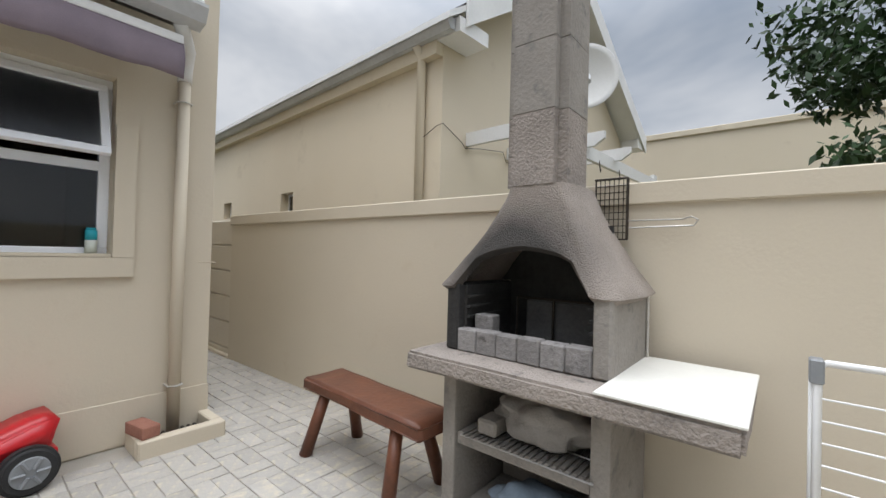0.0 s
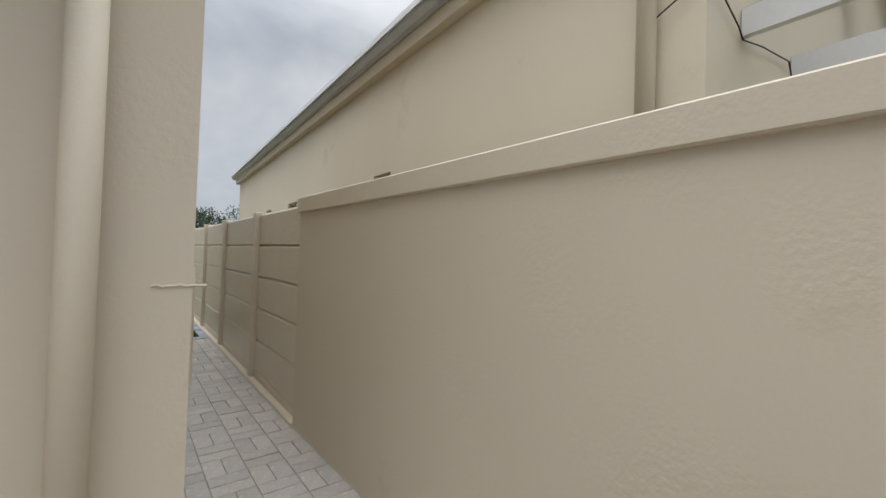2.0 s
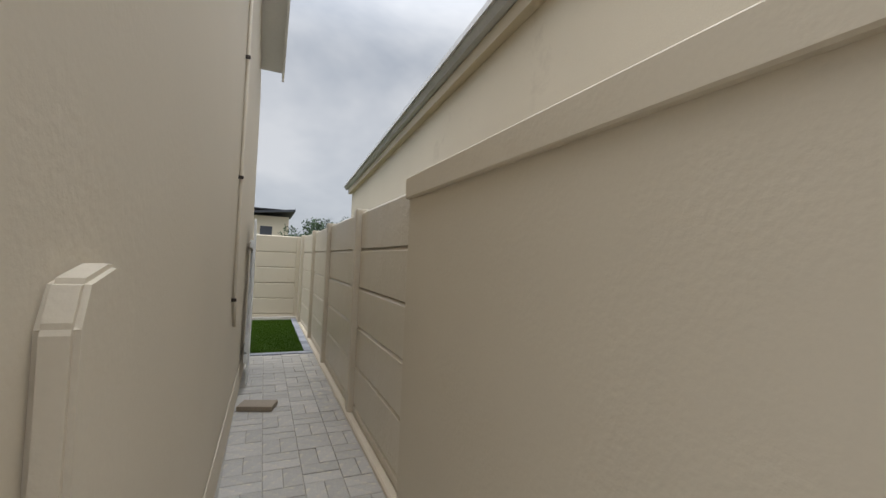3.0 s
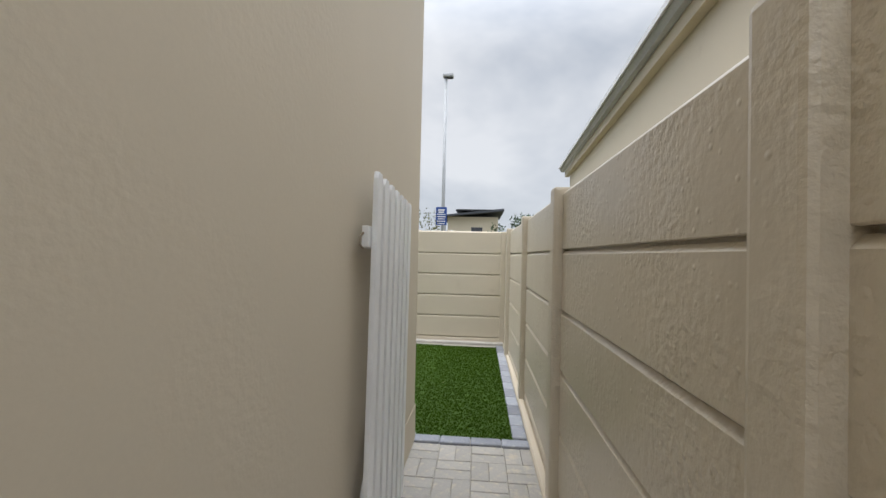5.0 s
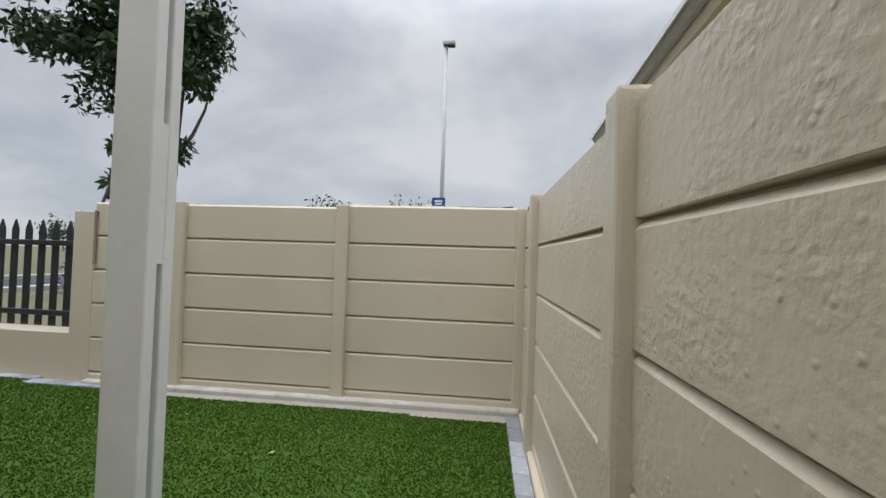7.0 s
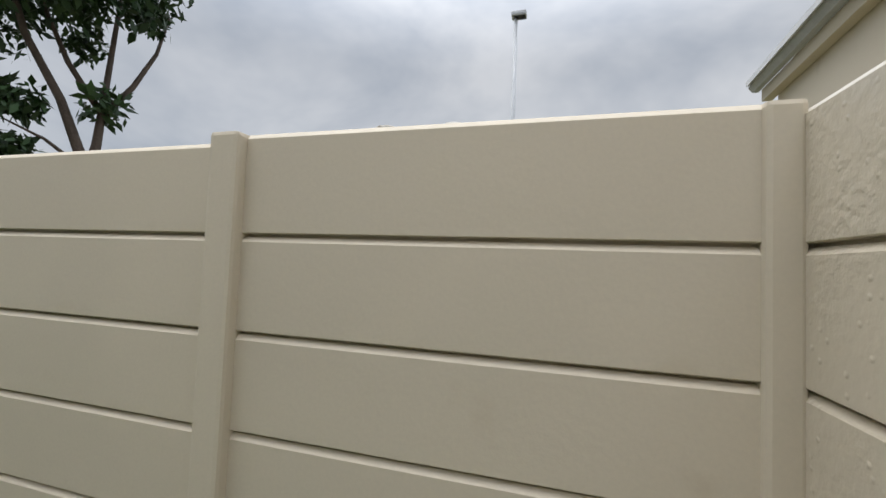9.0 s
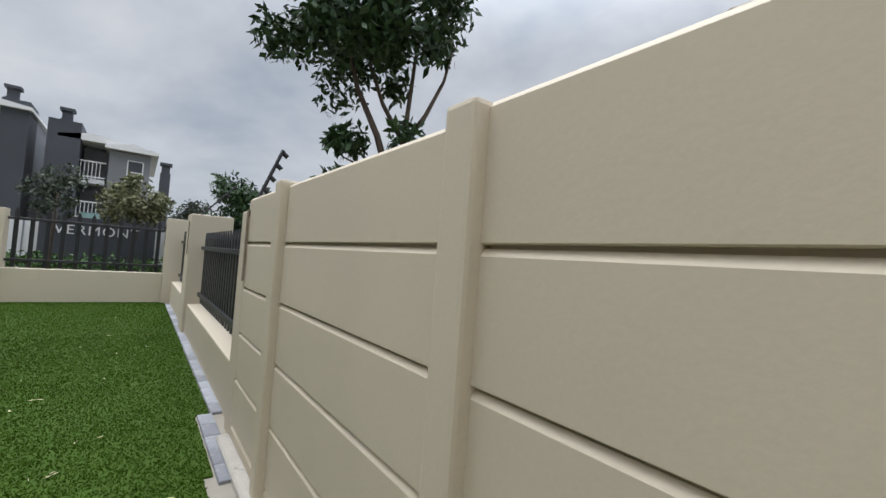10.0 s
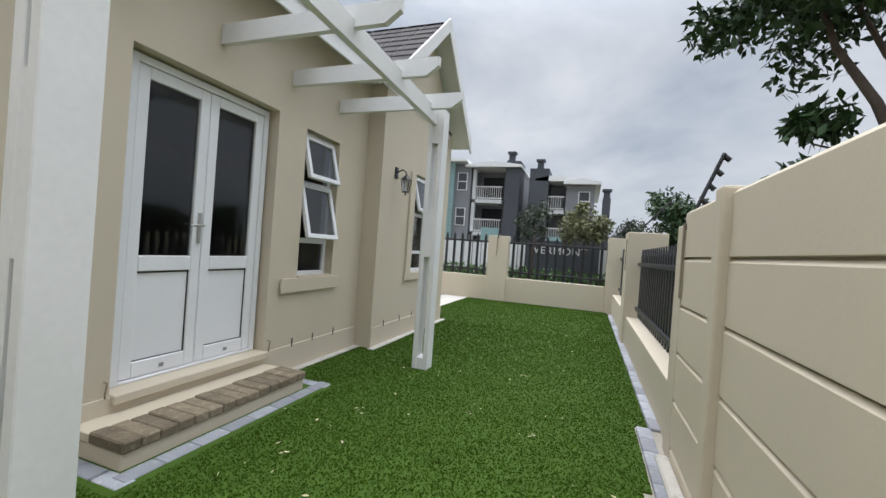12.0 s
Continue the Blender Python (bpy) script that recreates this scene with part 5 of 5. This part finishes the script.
prism(bm, [(0.1, 2.36), (0.2, 2.29), (4.0, 2.29), (4.0, 2.43), (0.1, 2.43)], "y", -0.99, -0.945)
part("beam", bm, "white", np_)
pergola_post(np_, 0.44, -0.90, 2.5)
pergola_post(np_, 3.6, -0.90, 2.5)
part("cup_hook", tubes(*(([(x, -0.99, 2.32), (x, -1.0, 2.24), (x + 0.02, -1.0, 2.2), (x + 0.03, -1.0, 2.23)], 0.006) for x in (1.5, 2.1)), sides=6), "grill", np_)
dish = thing("satellite_dish", "pale grey satellite dish behind the flue", "satellite dish", at=pose(3.55, -2.65, 3.75, 0, 0, 205) @ Matrix.Scale(1.25, 4))
bm = bmesh.new()
rings = []
for r in range(7):
    rr = 0.34 * r / 6
    rings.append([bm.verts.new((0.26 * (rr ** 2) / 0.34, rr * math.cos(k * math.tau / 32), rr * 1.06 * math.sin(k * math.tau / 32))) for k in range(32)] if r else [bm.verts.new((0, 0, 0))])
for r in range(6):
    for k in range(32):
        a, b = rings[r], rings[r + 1]
        bm.faces.new((a[0], b[k], b[(k + 1) % 32]) if r == 0 else (a[k], b[k], b[(k + 1) % 32], a[(k + 1) % 32]))
d = part("reflector", bm, "white", dish, smooth=True)
d.modifiers.new("thick", "SOLIDIFY").thickness = 0.008
part("arm", tubes(([(0, 0, -0.33), (0.42, 0, -0.18)], 0.012), ([(0.42, 0, -0.20), (0.36, 0, -0.13)], 0.03), ([(0, 0, 0), (-0.12, 0, 0), (-0.12, 0, -3.25)], 0.022), sides=10), "gutter", dish)
far_h = thing("beige_building", "long beige building behind the neighbouring house", "building", at=pose(9, -9, 0))
part("wall", made((0, 6, -6, 9.5, -0.1, 4.2)), "cream", far_h)
part("parapet", made((-0.05, 6.05, -6.05, 9.55, 4.202, 4.34), bevel=0.01), "cream", far_h)

# ---- beyond the boundary ----
lamp = thing("street_lamp", "tall grey street lamp with a small head", "street lamp", at=pose(-1.86, 16.9, -0.25))
part("pole", tube(bmesh.new(), [(0, 0, -0.1), (0, 0, 8.6)], 0.085, 0.05, 12), "gutter", lamp, smooth=True)
part("head", made((-0.12, 0.30, -0.14, 0.14, 8.6, 8.74), bevel=0.04, seg=2), "gutter", lamp)
part("lens", made((-0.05, 0.27, -0.1, 0.1, 8.585, 8.6)), "frosted", lamp)
sgn = thing("notice_board", "blue notice board with white lettering on posts", "sign", at=pose(-1.80, 15.6, 0.25))
part("board", made((-0.2, 0.2, -0.015, 0.015, 2.1, 2.76)), "sign_blue", sgn)
part("post", tubes(([(-0.15, 0.03, -0.4), (-0.15, 0.03, 2.7)], 0.025), ([(0.15, 0.03, -0.4), (0.15, 0.03, 2.7)], 0.025)), "gutter", sgn)
for i, (w, h) in enumerate(((0.24, 0.06), (0.20, 0.05), (0.32, 0.035), (0.32, 0.035), (0.28, 0.03), (0.30, 0.03), (0.26, 0.03))):
    part("text_bar", made((-w / 2, w / 2, -0.022, -0.0165, 2.68 - i * 0.085 - h, 2.68 - i * 0.085)), "sign_white", sgn)
hs = thing("far_house", "cream house with a dark monopitch roof and panels", "house", at=pose(-2.7, 30, 0))
part("wall", made((0, 3.6, 0, 6, -0.1, 4.05)), "cream", hs)
part("roof", prism(bmesh.new(), [(-0.4, 4.0), (-0.4, 4.12), (4.0, 4.62), (4.0, 4.45)], "y", -0.5, 6.4), "charcoal", hs)
part("window", made((1.7, 2.5, -0.03, -0.002, 2.6, 3.3), bevel=0.01), "charcoal", hs)
part("solar_panel", made((0.6, 3.2, -0.3, 3.0, 4.46, 4.56)), "black", hs)
hs.location.z = 0.0

# the tree outside the lawn wall
TX, TY = -4.36, 7.58
limbs = [([(0.55, 0.05, -0.6), (0.50, 0.0, 1.0), (0.48, 0.0, 1.95)], 0.09, 0.075),
         ([(0.46, 0.0, 1.85), (0.45, 0.0, 2.25), (0.28, 0.0, 2.75), (-0.02, 0.05, 3.35), (-0.25, 0.1, 4.2)], 0.06, 0.022),
         ([(0.50, 0.0, 1.85), (0.58, 0.03, 2.35), (0.62, 0.1, 3.0), (0.70, 0.1, 4.2)], 0.058, 0.018),
         ([(0.60, 0.05, 2.7), (0.30, 0.15, 3.2), (0.10, 0.25, 3.7), (0.0, 0.3, 4.5)], 0.034, 0.014),
         ([(0.60, 0.05, 2.65), (0.85, 0.15, 3.1), (1.05, 0.25, 3.6), (1.15, 0.3, 4.1)], 0.036, 0.014),
         ([(0.44, 0.0, 2.12), (0.2, -0.1, 2.3), (-0.08, -0.15, 2.42)], 0.022, 0.008)]
cl = clumps(0.02, 0.2, 4.5, 1.3, 1.3, 1.0, 64, 0.32, 3) + [(0.0, -0.15, 2.15, 0.2), (-0.15, -0.15, 2.1, 0.18), (0.02, -0.1, 2.62, 0.2), (-0.15, -0.15, 2.65, 0.15), (0.62, 0.04, 2.8, 0.22), (-1.05, 0.0, 3.9, 0.3)]
tree("slender multi-stemmed tree with dense dark green leaves", pose(TX, TY, 0.295, 0, 0, 55) @ Matrix.Scale(0.76, 4), limbs, cl, 11000, 0.135, 5)
tree("leafy dark green tree behind the boundary wall", pose(3.6, -6.0, 0), [([(0, 0, -0.1), (0, 0.1, 2.2), (0.1, 0.2, 3.4)], 0.09, 0.03), ([(0, 0.1, 2.2), (-0.5, 0.4, 3.1)], 0.04, 0.012)],
     clumps(0.0, 0.0, 3.3, 1.2, 1.25, 1.15, 60, 0.30, 8) + [(-0.75, 0.75, 2.2, 0.25), (-0.4, 0.8, 2.1, 0.2)], 8000, 0.12, 9)


def shrub(label, x, y, h, r, leaf, seed, count=2500, size=0.16, name="tree", category="tree", base=0.35):
    c = clumps(0, 0, h * (1 + base) / 2, r, r, h * (1 - base) / 2, 26, r * 0.36, seed)
    return tree(label, pose(x, y, 0), [([(0, 0, -0.1), (0.03, 0, h * 0.4), (0, 0.05, h * 0.75)], 0.06, 0.02), ([(0, 0, h * 0.3), (0.3 * r, 0.2 * r, h * 0.6)], 0.03, 0.01)], c, count, size, seed, leaf, name, category)


shrub("small pale flowering tree across the road", -16.2, 5.9, 3.1, 0.95, "leaf_pale", 21, 3800, 0.15, base=0.58)
shrub("thin grey-green young tree across the road", -16.4, 4.1, 3.2, 0.6, "leaf_grey", 22, 1500, 0.13, base=0.45)
shrub("grey-green shrub across the road", -17.2, 7.4, 2.8, 0.75, "leaf_grey", 23, 3000, 0.13)
shrub("dark green tree beyond the fence", -14.5, 8.6, 3.7, 1.0, "leaf", 24, 4000, 0.16)
shrub("dark green tree beyond the fence", -17.5, 10.6, 3.4, 1.2, "leaf", 25, 4000, 0.16)
shrub("rounded green bush beyond the lawn wall", -4.0, 13.5, 2.7, 0.9, "leaf", 26, 5000, 0.10, "bush", "bush", 0.2)
shrub("sparse pale bush beyond the lawn wall", -2.4, 14.6, 2.6, 0.8, "leaf_pale", 27, 2200, 0.11, "bush", "bush", 0.2)
shrub("green bush behind the passage's end", 0.9, 15.5, 2.8, 0.9, "leaf", 28, 3000, 0.12, "bush", "bush", 0.2)
shrub("bright green bush in the distance", 2.6, 20.5, 3.3, 1.2, "leaf", 29, 3000, 0.14, "bush", "bush", 0.2)
shrub("low dark tree far down the road", -24.0, 26.0, 3.0, 2.0, "leaf", 30, 3500, 0.2)
shrub("low dark tree far down the road", -19.0, 28.0, 2.8, 2.2, "leaf_grey", 31, 3500, 0.2)
shrub("small orange-tinged shrub by the apartment block", -16.0, 0.0, 2.7, 0.5, "leaf_pale", 32, 900, 0.13)
bm = bmesh.new()
rng = np.random.default_rng(4)
me = leaves([(-17.0 + 0.5 * rng.random(), -6 + 0.16 * i, 0.35, 0.42) for i in range(110)], 9000, 0.16, 1.0, rng)
me.materials.append(M["leaf_bright"])
tagged(new("hedge", me), "low green planting across the road", "planting", kind="stuff")
me = leaves([(-9.0 - 0.25 * i, 11 + 0.25 * i + rng.random(), 0.4, 0.5) for i in range(50)], 6000, 0.10, 1.0, rng)
me.materials.append(M["lavender"])
tagged(new("lavender", me), "purple flowering low shrubs beyond the fence", "planting", kind="stuff")

# estate sign and its wall
est = thing("estate_sign_wall", "charcoal wall with raised white lettering", "sign")
part("panel", made((-18.3, -18.0, 3.6, 6.5, -0.1, 1.85), bevel=0.01), "charcoal", est)
fence_w = thing("garden_wall", "pale grey slatted garden wall across the road", "wall")
part("wall", made((-18.6, -18.4, -8, 12, -0.1, 1.7)), "sign_white", fence_w)
for i in range(50):
    part("slat", made((-18.4, -18.37, -8 + i * 0.4, -7.97 + i * 0.4, 0, 1.7)), "grey_wall", fence_w)
cu = bpy.data.curves.new("lettering", "FONT")
cu.body, cu.size, cu.extrude, cu.space_character = "VERMONT", 0.42, 0.015, 1.12
cu.align_x = "CENTER"
tmp = new("lettering_source", cu)
bpy.context.view_layer.update()
me = bpy.data.meshes.new_from_object(tmp.evaluated_get(bpy.context.evaluated_depsgraph_get()))
bpy.data.objects.remove(tmp)
me.materials.append(M["sign_white"])
let = new("lettering", me)
let.parent = est
let.matrix_basis = pose(-17.98, 5.0, 1.30, 90, 0, 90)

# apartment block
apt = thing("apartment_block", "three-storey grey and pale teal apartment block with balconies", "building")
AX = -30.0


def slab_of(name, y0, y1, z0, z1, mat, x0=-8.0, x1=0.0, parent=None, label=""):
    return part(name, made((AX + x0, AX + x1, y0, y1, z0, z1)), mat, parent or apt, label)


slab_of("wall", -12.0, -3.6, -0.1, 7.6, "teal", -8, 0.6, label="pale teal clad wing")
slab_of("wall", -3.6, -2.4, -0.1, 7.4, "grey_wall", -8, 0.3)
slab_of("wall", -2.4, 1.1, -0.1, 7.6, "grey_wall", -8, -1.7)
slab_of("wall", 2.5, 6.2, -0.1, 6.3, "grey_wall", -8, -1.5)
slab_of("wall", 4.4, 6.25, -0.1, 6.1, "grey_wall", -8, 0.2)
slab_of("chimney", 0.2, 1.2, -0.1, 7.75, "charcoal", -1.6, 0.4, label="charcoal chimney stack")
slab_of("chimney", 1.9, 3.2, -0.1, 7.2, "charcoal", -1.6, 0.5, label="charcoal chimney stack")
for y, z in ((0.5, 7.75), (2.55, 7.2), (7.0, 5.2)):
    ch = part("chimney_pot", made((AX - 0.2, AX + 0.2, y - 0.2, y + 0.2, z, z + 0.55), (AX - 0.3, AX + 0.3, y - 0.3, y + 0.3, z + 0.55, z + 0.7), (AX - 0.25, AX + 0.25, y - 0.25, y + 0.25, z, z + 0.1)), "charcoal", apt)
slab_of("wall", 6.3, 14, -0.1, 3.0, "grey_wall", -9, -4)
slab_of("chimney", 6.75, 7.25, -0.1, 5.2, "charcoal", -0.25, 0.25, label="charcoal chimney stack")
for y0, y1, z, x1 in ((-12.3, -2.6, 7.62, 1.0), (-2.8, 1.3, 7.3, 0.6), (2.3, 5.0, 6.35, 0.5), (4.2, 6.6, 6.15, 0.6)):
    bm = bmesh.new()
    prism(bm, [(y0, z), (y0, z + 0.16), ((y0 + y1) / 2, z + 0.42), (y1, z + 0.16), (y1, z)], "x", AX - 9, AX + x1)
    part("roof", bm, "sign_white", apt, "pale flat-pitched roof edge")
for y0, y1, zs_ in ((-2.3, -0.05, (0.0, 2.6, 5.0)), (2.55, 4.3, (0.0, 2.2, 4.4))):
    slab_of("column", y0, y0 + 0.25, 0, zs_[-1] + 2.2, "pale_wall", -0.25, 0.1)
    for z in zs_[1:]:
        bal = slab_of("balcony", y0, y1, z - 0.25, z, "pale_wall", -1.7, 0.1)
        part("railing", made((AX + 0.02, AX + 0.07, y0, y1, z + 0.9, z + 0.97), (AX + 0.02, AX + 0.07, y0, y1, z + 0.08, z + 0.14),
                             *((AX + 0.03, AX + 0.06, y0 + 0.05 + k * 0.16, y0 + 0.08 + k * 0.16, z, z + 0.95) for k in range(int((y1 - y0) / 0.16)))), "sign_white", bal)
        # near-black box painted as the shade of a doorway; the wall is unpierced
        part("door_shade", made((AX - 1.698, AX - 1.62, y0 + 0.4, y1 - 0.3, z + 0.02, z + 1.9)), "dark", bal)
    slab_of("balcony_screen", y0 + 0.9, y1, zs_[1] - 0.6, zs_[1] + 0.35, "teal", 0.1, 0.16)
for y, z, x1 in ((-3.4, 5.6, 0.3), (-3.4, 3.0, 0.3), (-3.4, 0.7, 0.3), (5.2, 4.4, 0.2), (5.2, 2.0, 0.2), (-5.5, 5.4, 0.6), (-5.5, 3.0, 0.6)):
    w = part("window", made((AX + x1 + 0.002, AX + x1 + 0.05, y, y + 0.75, z, z + 1.3)), "sign_white", apt)
    for dz in (0.05, 0.68):
        part("pane", made((AX + x1 + 0.051, AX + x1 + 0.06, y + 0.06, y + 0.69, z + dz, z + dz + 0.57)), "charcoal", w)
for i in range(24):
    part("cladding_line", made((AX + 0.6, AX + 0.62, -12, -3.6, 0.2 + i * 0.3, 0.22 + i * 0.3)), "grey_wall", apt)
hill = thing("far_hill", "low hazy hill on the horizon", "hill", kind="structure")
bm = bmesh.new()
top = [(-300 + i * 15, 9 + 5 * noise.noise(Vector((i * 0.35, 2, 0))) + 3 * math.sin(i * 0.4)) for i in range(41)]
prism(bm, [(-300, -1)] + top + [(300, -1)], "y", 320, 330)
part("ridge", bm, "leaf_grey", hill)

# ---- lawn ----
TURF = [(-0.85, -0.125, 3.60, 6.39), (-3.30, -0.85, 3.56, 6.43), (-4.24, -3.30, 3.56, 6.48), (-7.5, -4.24, 3.56, 6.575), (-11.06, -7.5, 3.2, 6.575)]
thing("lawn", "bright green artificial turf", "lawn", made(*((a, b, c, d, -0.02, 0.004) for a, b, c, d in TURF)), "turf", kind="structure")
rng = np.random.default_rng(11)
V = []
for (a, b, c, d), dens in zip(TURF, (12000, 9500, 8000, 7000, 5500)):
    n = int((b - a) * (d - c) * dens)
    V.append(np.stack([a + (b - a) * rng.random(n), c + (d - c) * rng.random(n)], 1))
P = np.concatenate(V)
P = P[~((P[:, 0] > -3.80) & (P[:, 0] < -2.08) & (P[:, 1] < 4.12))]
P = P[~((P[:, 0] < PX + 0.05) & (P[:, 0] > -7.5) & (P[:, 1] < PY + 0.09))]
n = len(P)
ang = rng.random(n) * math.tau
w, h, lean = 0.0045 + 0.003 * rng.random(n), 0.007 + 0.006 * rng.random(n), 0.008 * rng.random(n)
la = rng.random(n) * math.tau
base = np.column_stack([P, np.full(n, 0.003)])
side = np.column_stack([np.cos(ang) * w, np.sin(ang) * w, np.zeros(n)])
tip = base + np.column_stack([np.cos(la) * lean, np.sin(la) * lean, h])
me = bpy.data.meshes.new("turf_blades")
me.from_pydata(np.stack([base - side, base + side, tip], 1).reshape(-1, 3).tolist(), [], np.arange(3 * n).reshape(n, 3).tolist())
me.materials.append(M["blade"])
tagged(new("turf_blades", me), "short green artificial grass blades", "grass", kind="stuff")
g = [(-9.5 + 9 * rng.random(), 3.9 + 2.4 * rng.random(), 0.024, 0.002) for _ in range(110)] + [(-4.5 + 3.2 * rng.random(), 4.3 + 1.6 * rng.random(), 0.024, 0.03) for _ in range(50)]
me = leaves(g, 150, 0.040, 1.0, rng, 0.4)
for v in me.vertices:
    v.co.z = 0.016 + (v.co.z - 0.024) * 0.2
me.materials.append(M["dry_leaf"])
tagged(new("fallen_leaves", me), "small pale dry leaves scattered on the turf", "leaves", kind="stuff")
thing("trim_lawn_edge", "thin pale mortar edge along the front walls", "edging", made((PX, -3.82, HY1 + 0.013, HY1 + 0.09, -0.02, 0.012), (-2.06, HX, HY1 + 0.013, HY1 + 0.09, -0.02, 0.012),
      (-7.5, PX + 0.07, PY + 0.013, PY + 0.09, -0.02, 0.014), (-11.05, -7.5, 2.6, 3.22, -0.02, 0.014)), "mortar", kind="structure")

# ---- paving ----
pav = thing("pavement", "grey concrete block paving in the passage and yard", "paving", kind="structure")
PL, PW, PH = 0.205, 0.1025, 0.04


def paver_mesh(l, w, seed):
    g_ = random.Random(seed)
    bm = box(bmesh.new(), 0.002, l - 0.002, 0.002, w - 0.002, -PH, 0)
    bmesh.ops.bevel(bm, geom=[e for e in bm.edges if e.verts[0].co.z > -0.01 and e.verts[1].co.z > -0.01], offset=0.003, segments=1, affect="EDGES")
    return mesh_of("paver", bm, "paver")


variants = [paver_mesh(PL, PW, s) for s in range(2)]
rng_p = random.Random(5)
rest = bmesh.new()
count = 0
# blocks laid in pairs, turned by a quarter from pair to pair
for i in range(-14, 1):
    for j in range(-26, 18):
        x0, y0 = i * PL, j * PL
        if x0 < -2.9 or (y0 > 3.4) or (x0 < HX - 0.2 and y0 > HY0 - 0.2):
            continue
        for k in range(2):
            turn = (i + j) % 2
            m = pose(x0 + (PW * (k + 1) if turn else 0), y0 + (0 if turn else PW * k), rng_p.uniform(-0.003, 0.001), rng_p.uniform(-0.4, 0.4), rng_p.uniform(-0.4, 0.4), 90 if turn else 0)
            c = m @ Vector((PL / 2, PW / 2, 0))
            if c.x > -0.03 or (c.x < HX and c.y > HY0) or c.y > 3.58:
                continue
            if y0 > -2.7 and count < 300:
                piece("paver", variants[k], pav, m)
                count += 1
            else:
                vs0 = len(rest.verts)
                rest.from_mesh(variants[k])
                rest.verts.ensure_lookup_table()
                bmesh.ops.transform(rest, matrix=m, verts=rest.verts[vs0:])
tagged(part("paver_field", rest, "paver", pav), kind="stuff")
edge = thing("pavement_edge", "blue-grey paver edging round the turf", "edging", kind="structure")
em = mesh_of("paver", box(bmesh.new(), 0.002, 0.203, 0.002, 0.1, -0.04, 0.012, bevel=0.005), "paver_blue")
y = 3.62
while y < 6.4:
    piece("paver", em, edge, pose(-0.035, y, 0, 0, 0, 90))
    y += 0.206
for i in range(4):
    piece("paver", em, edge, pose(-0.83 + i * 0.205, 3.49, 0))
x = -3.40
while x > -11.0:
    piece("paver", em, edge, pose(x, 6.49 if x > -4.3 else 6.58, 0.002 * rng_p.random()))
    x -= 0.206
for i in range(8):
    piece("paver", em, edge, pose(-3.82 + i * 0.206, 3.967, 0))
for i in range(3):
    piece("paver", em, edge, pose(-3.705, 3.54 + i * 0.17, -0.004, 0, 0, 90))
    piece("paver", em, edge, pose(-2.12, 3.54 + i * 0.17, -0.004, 0, 0, 90))
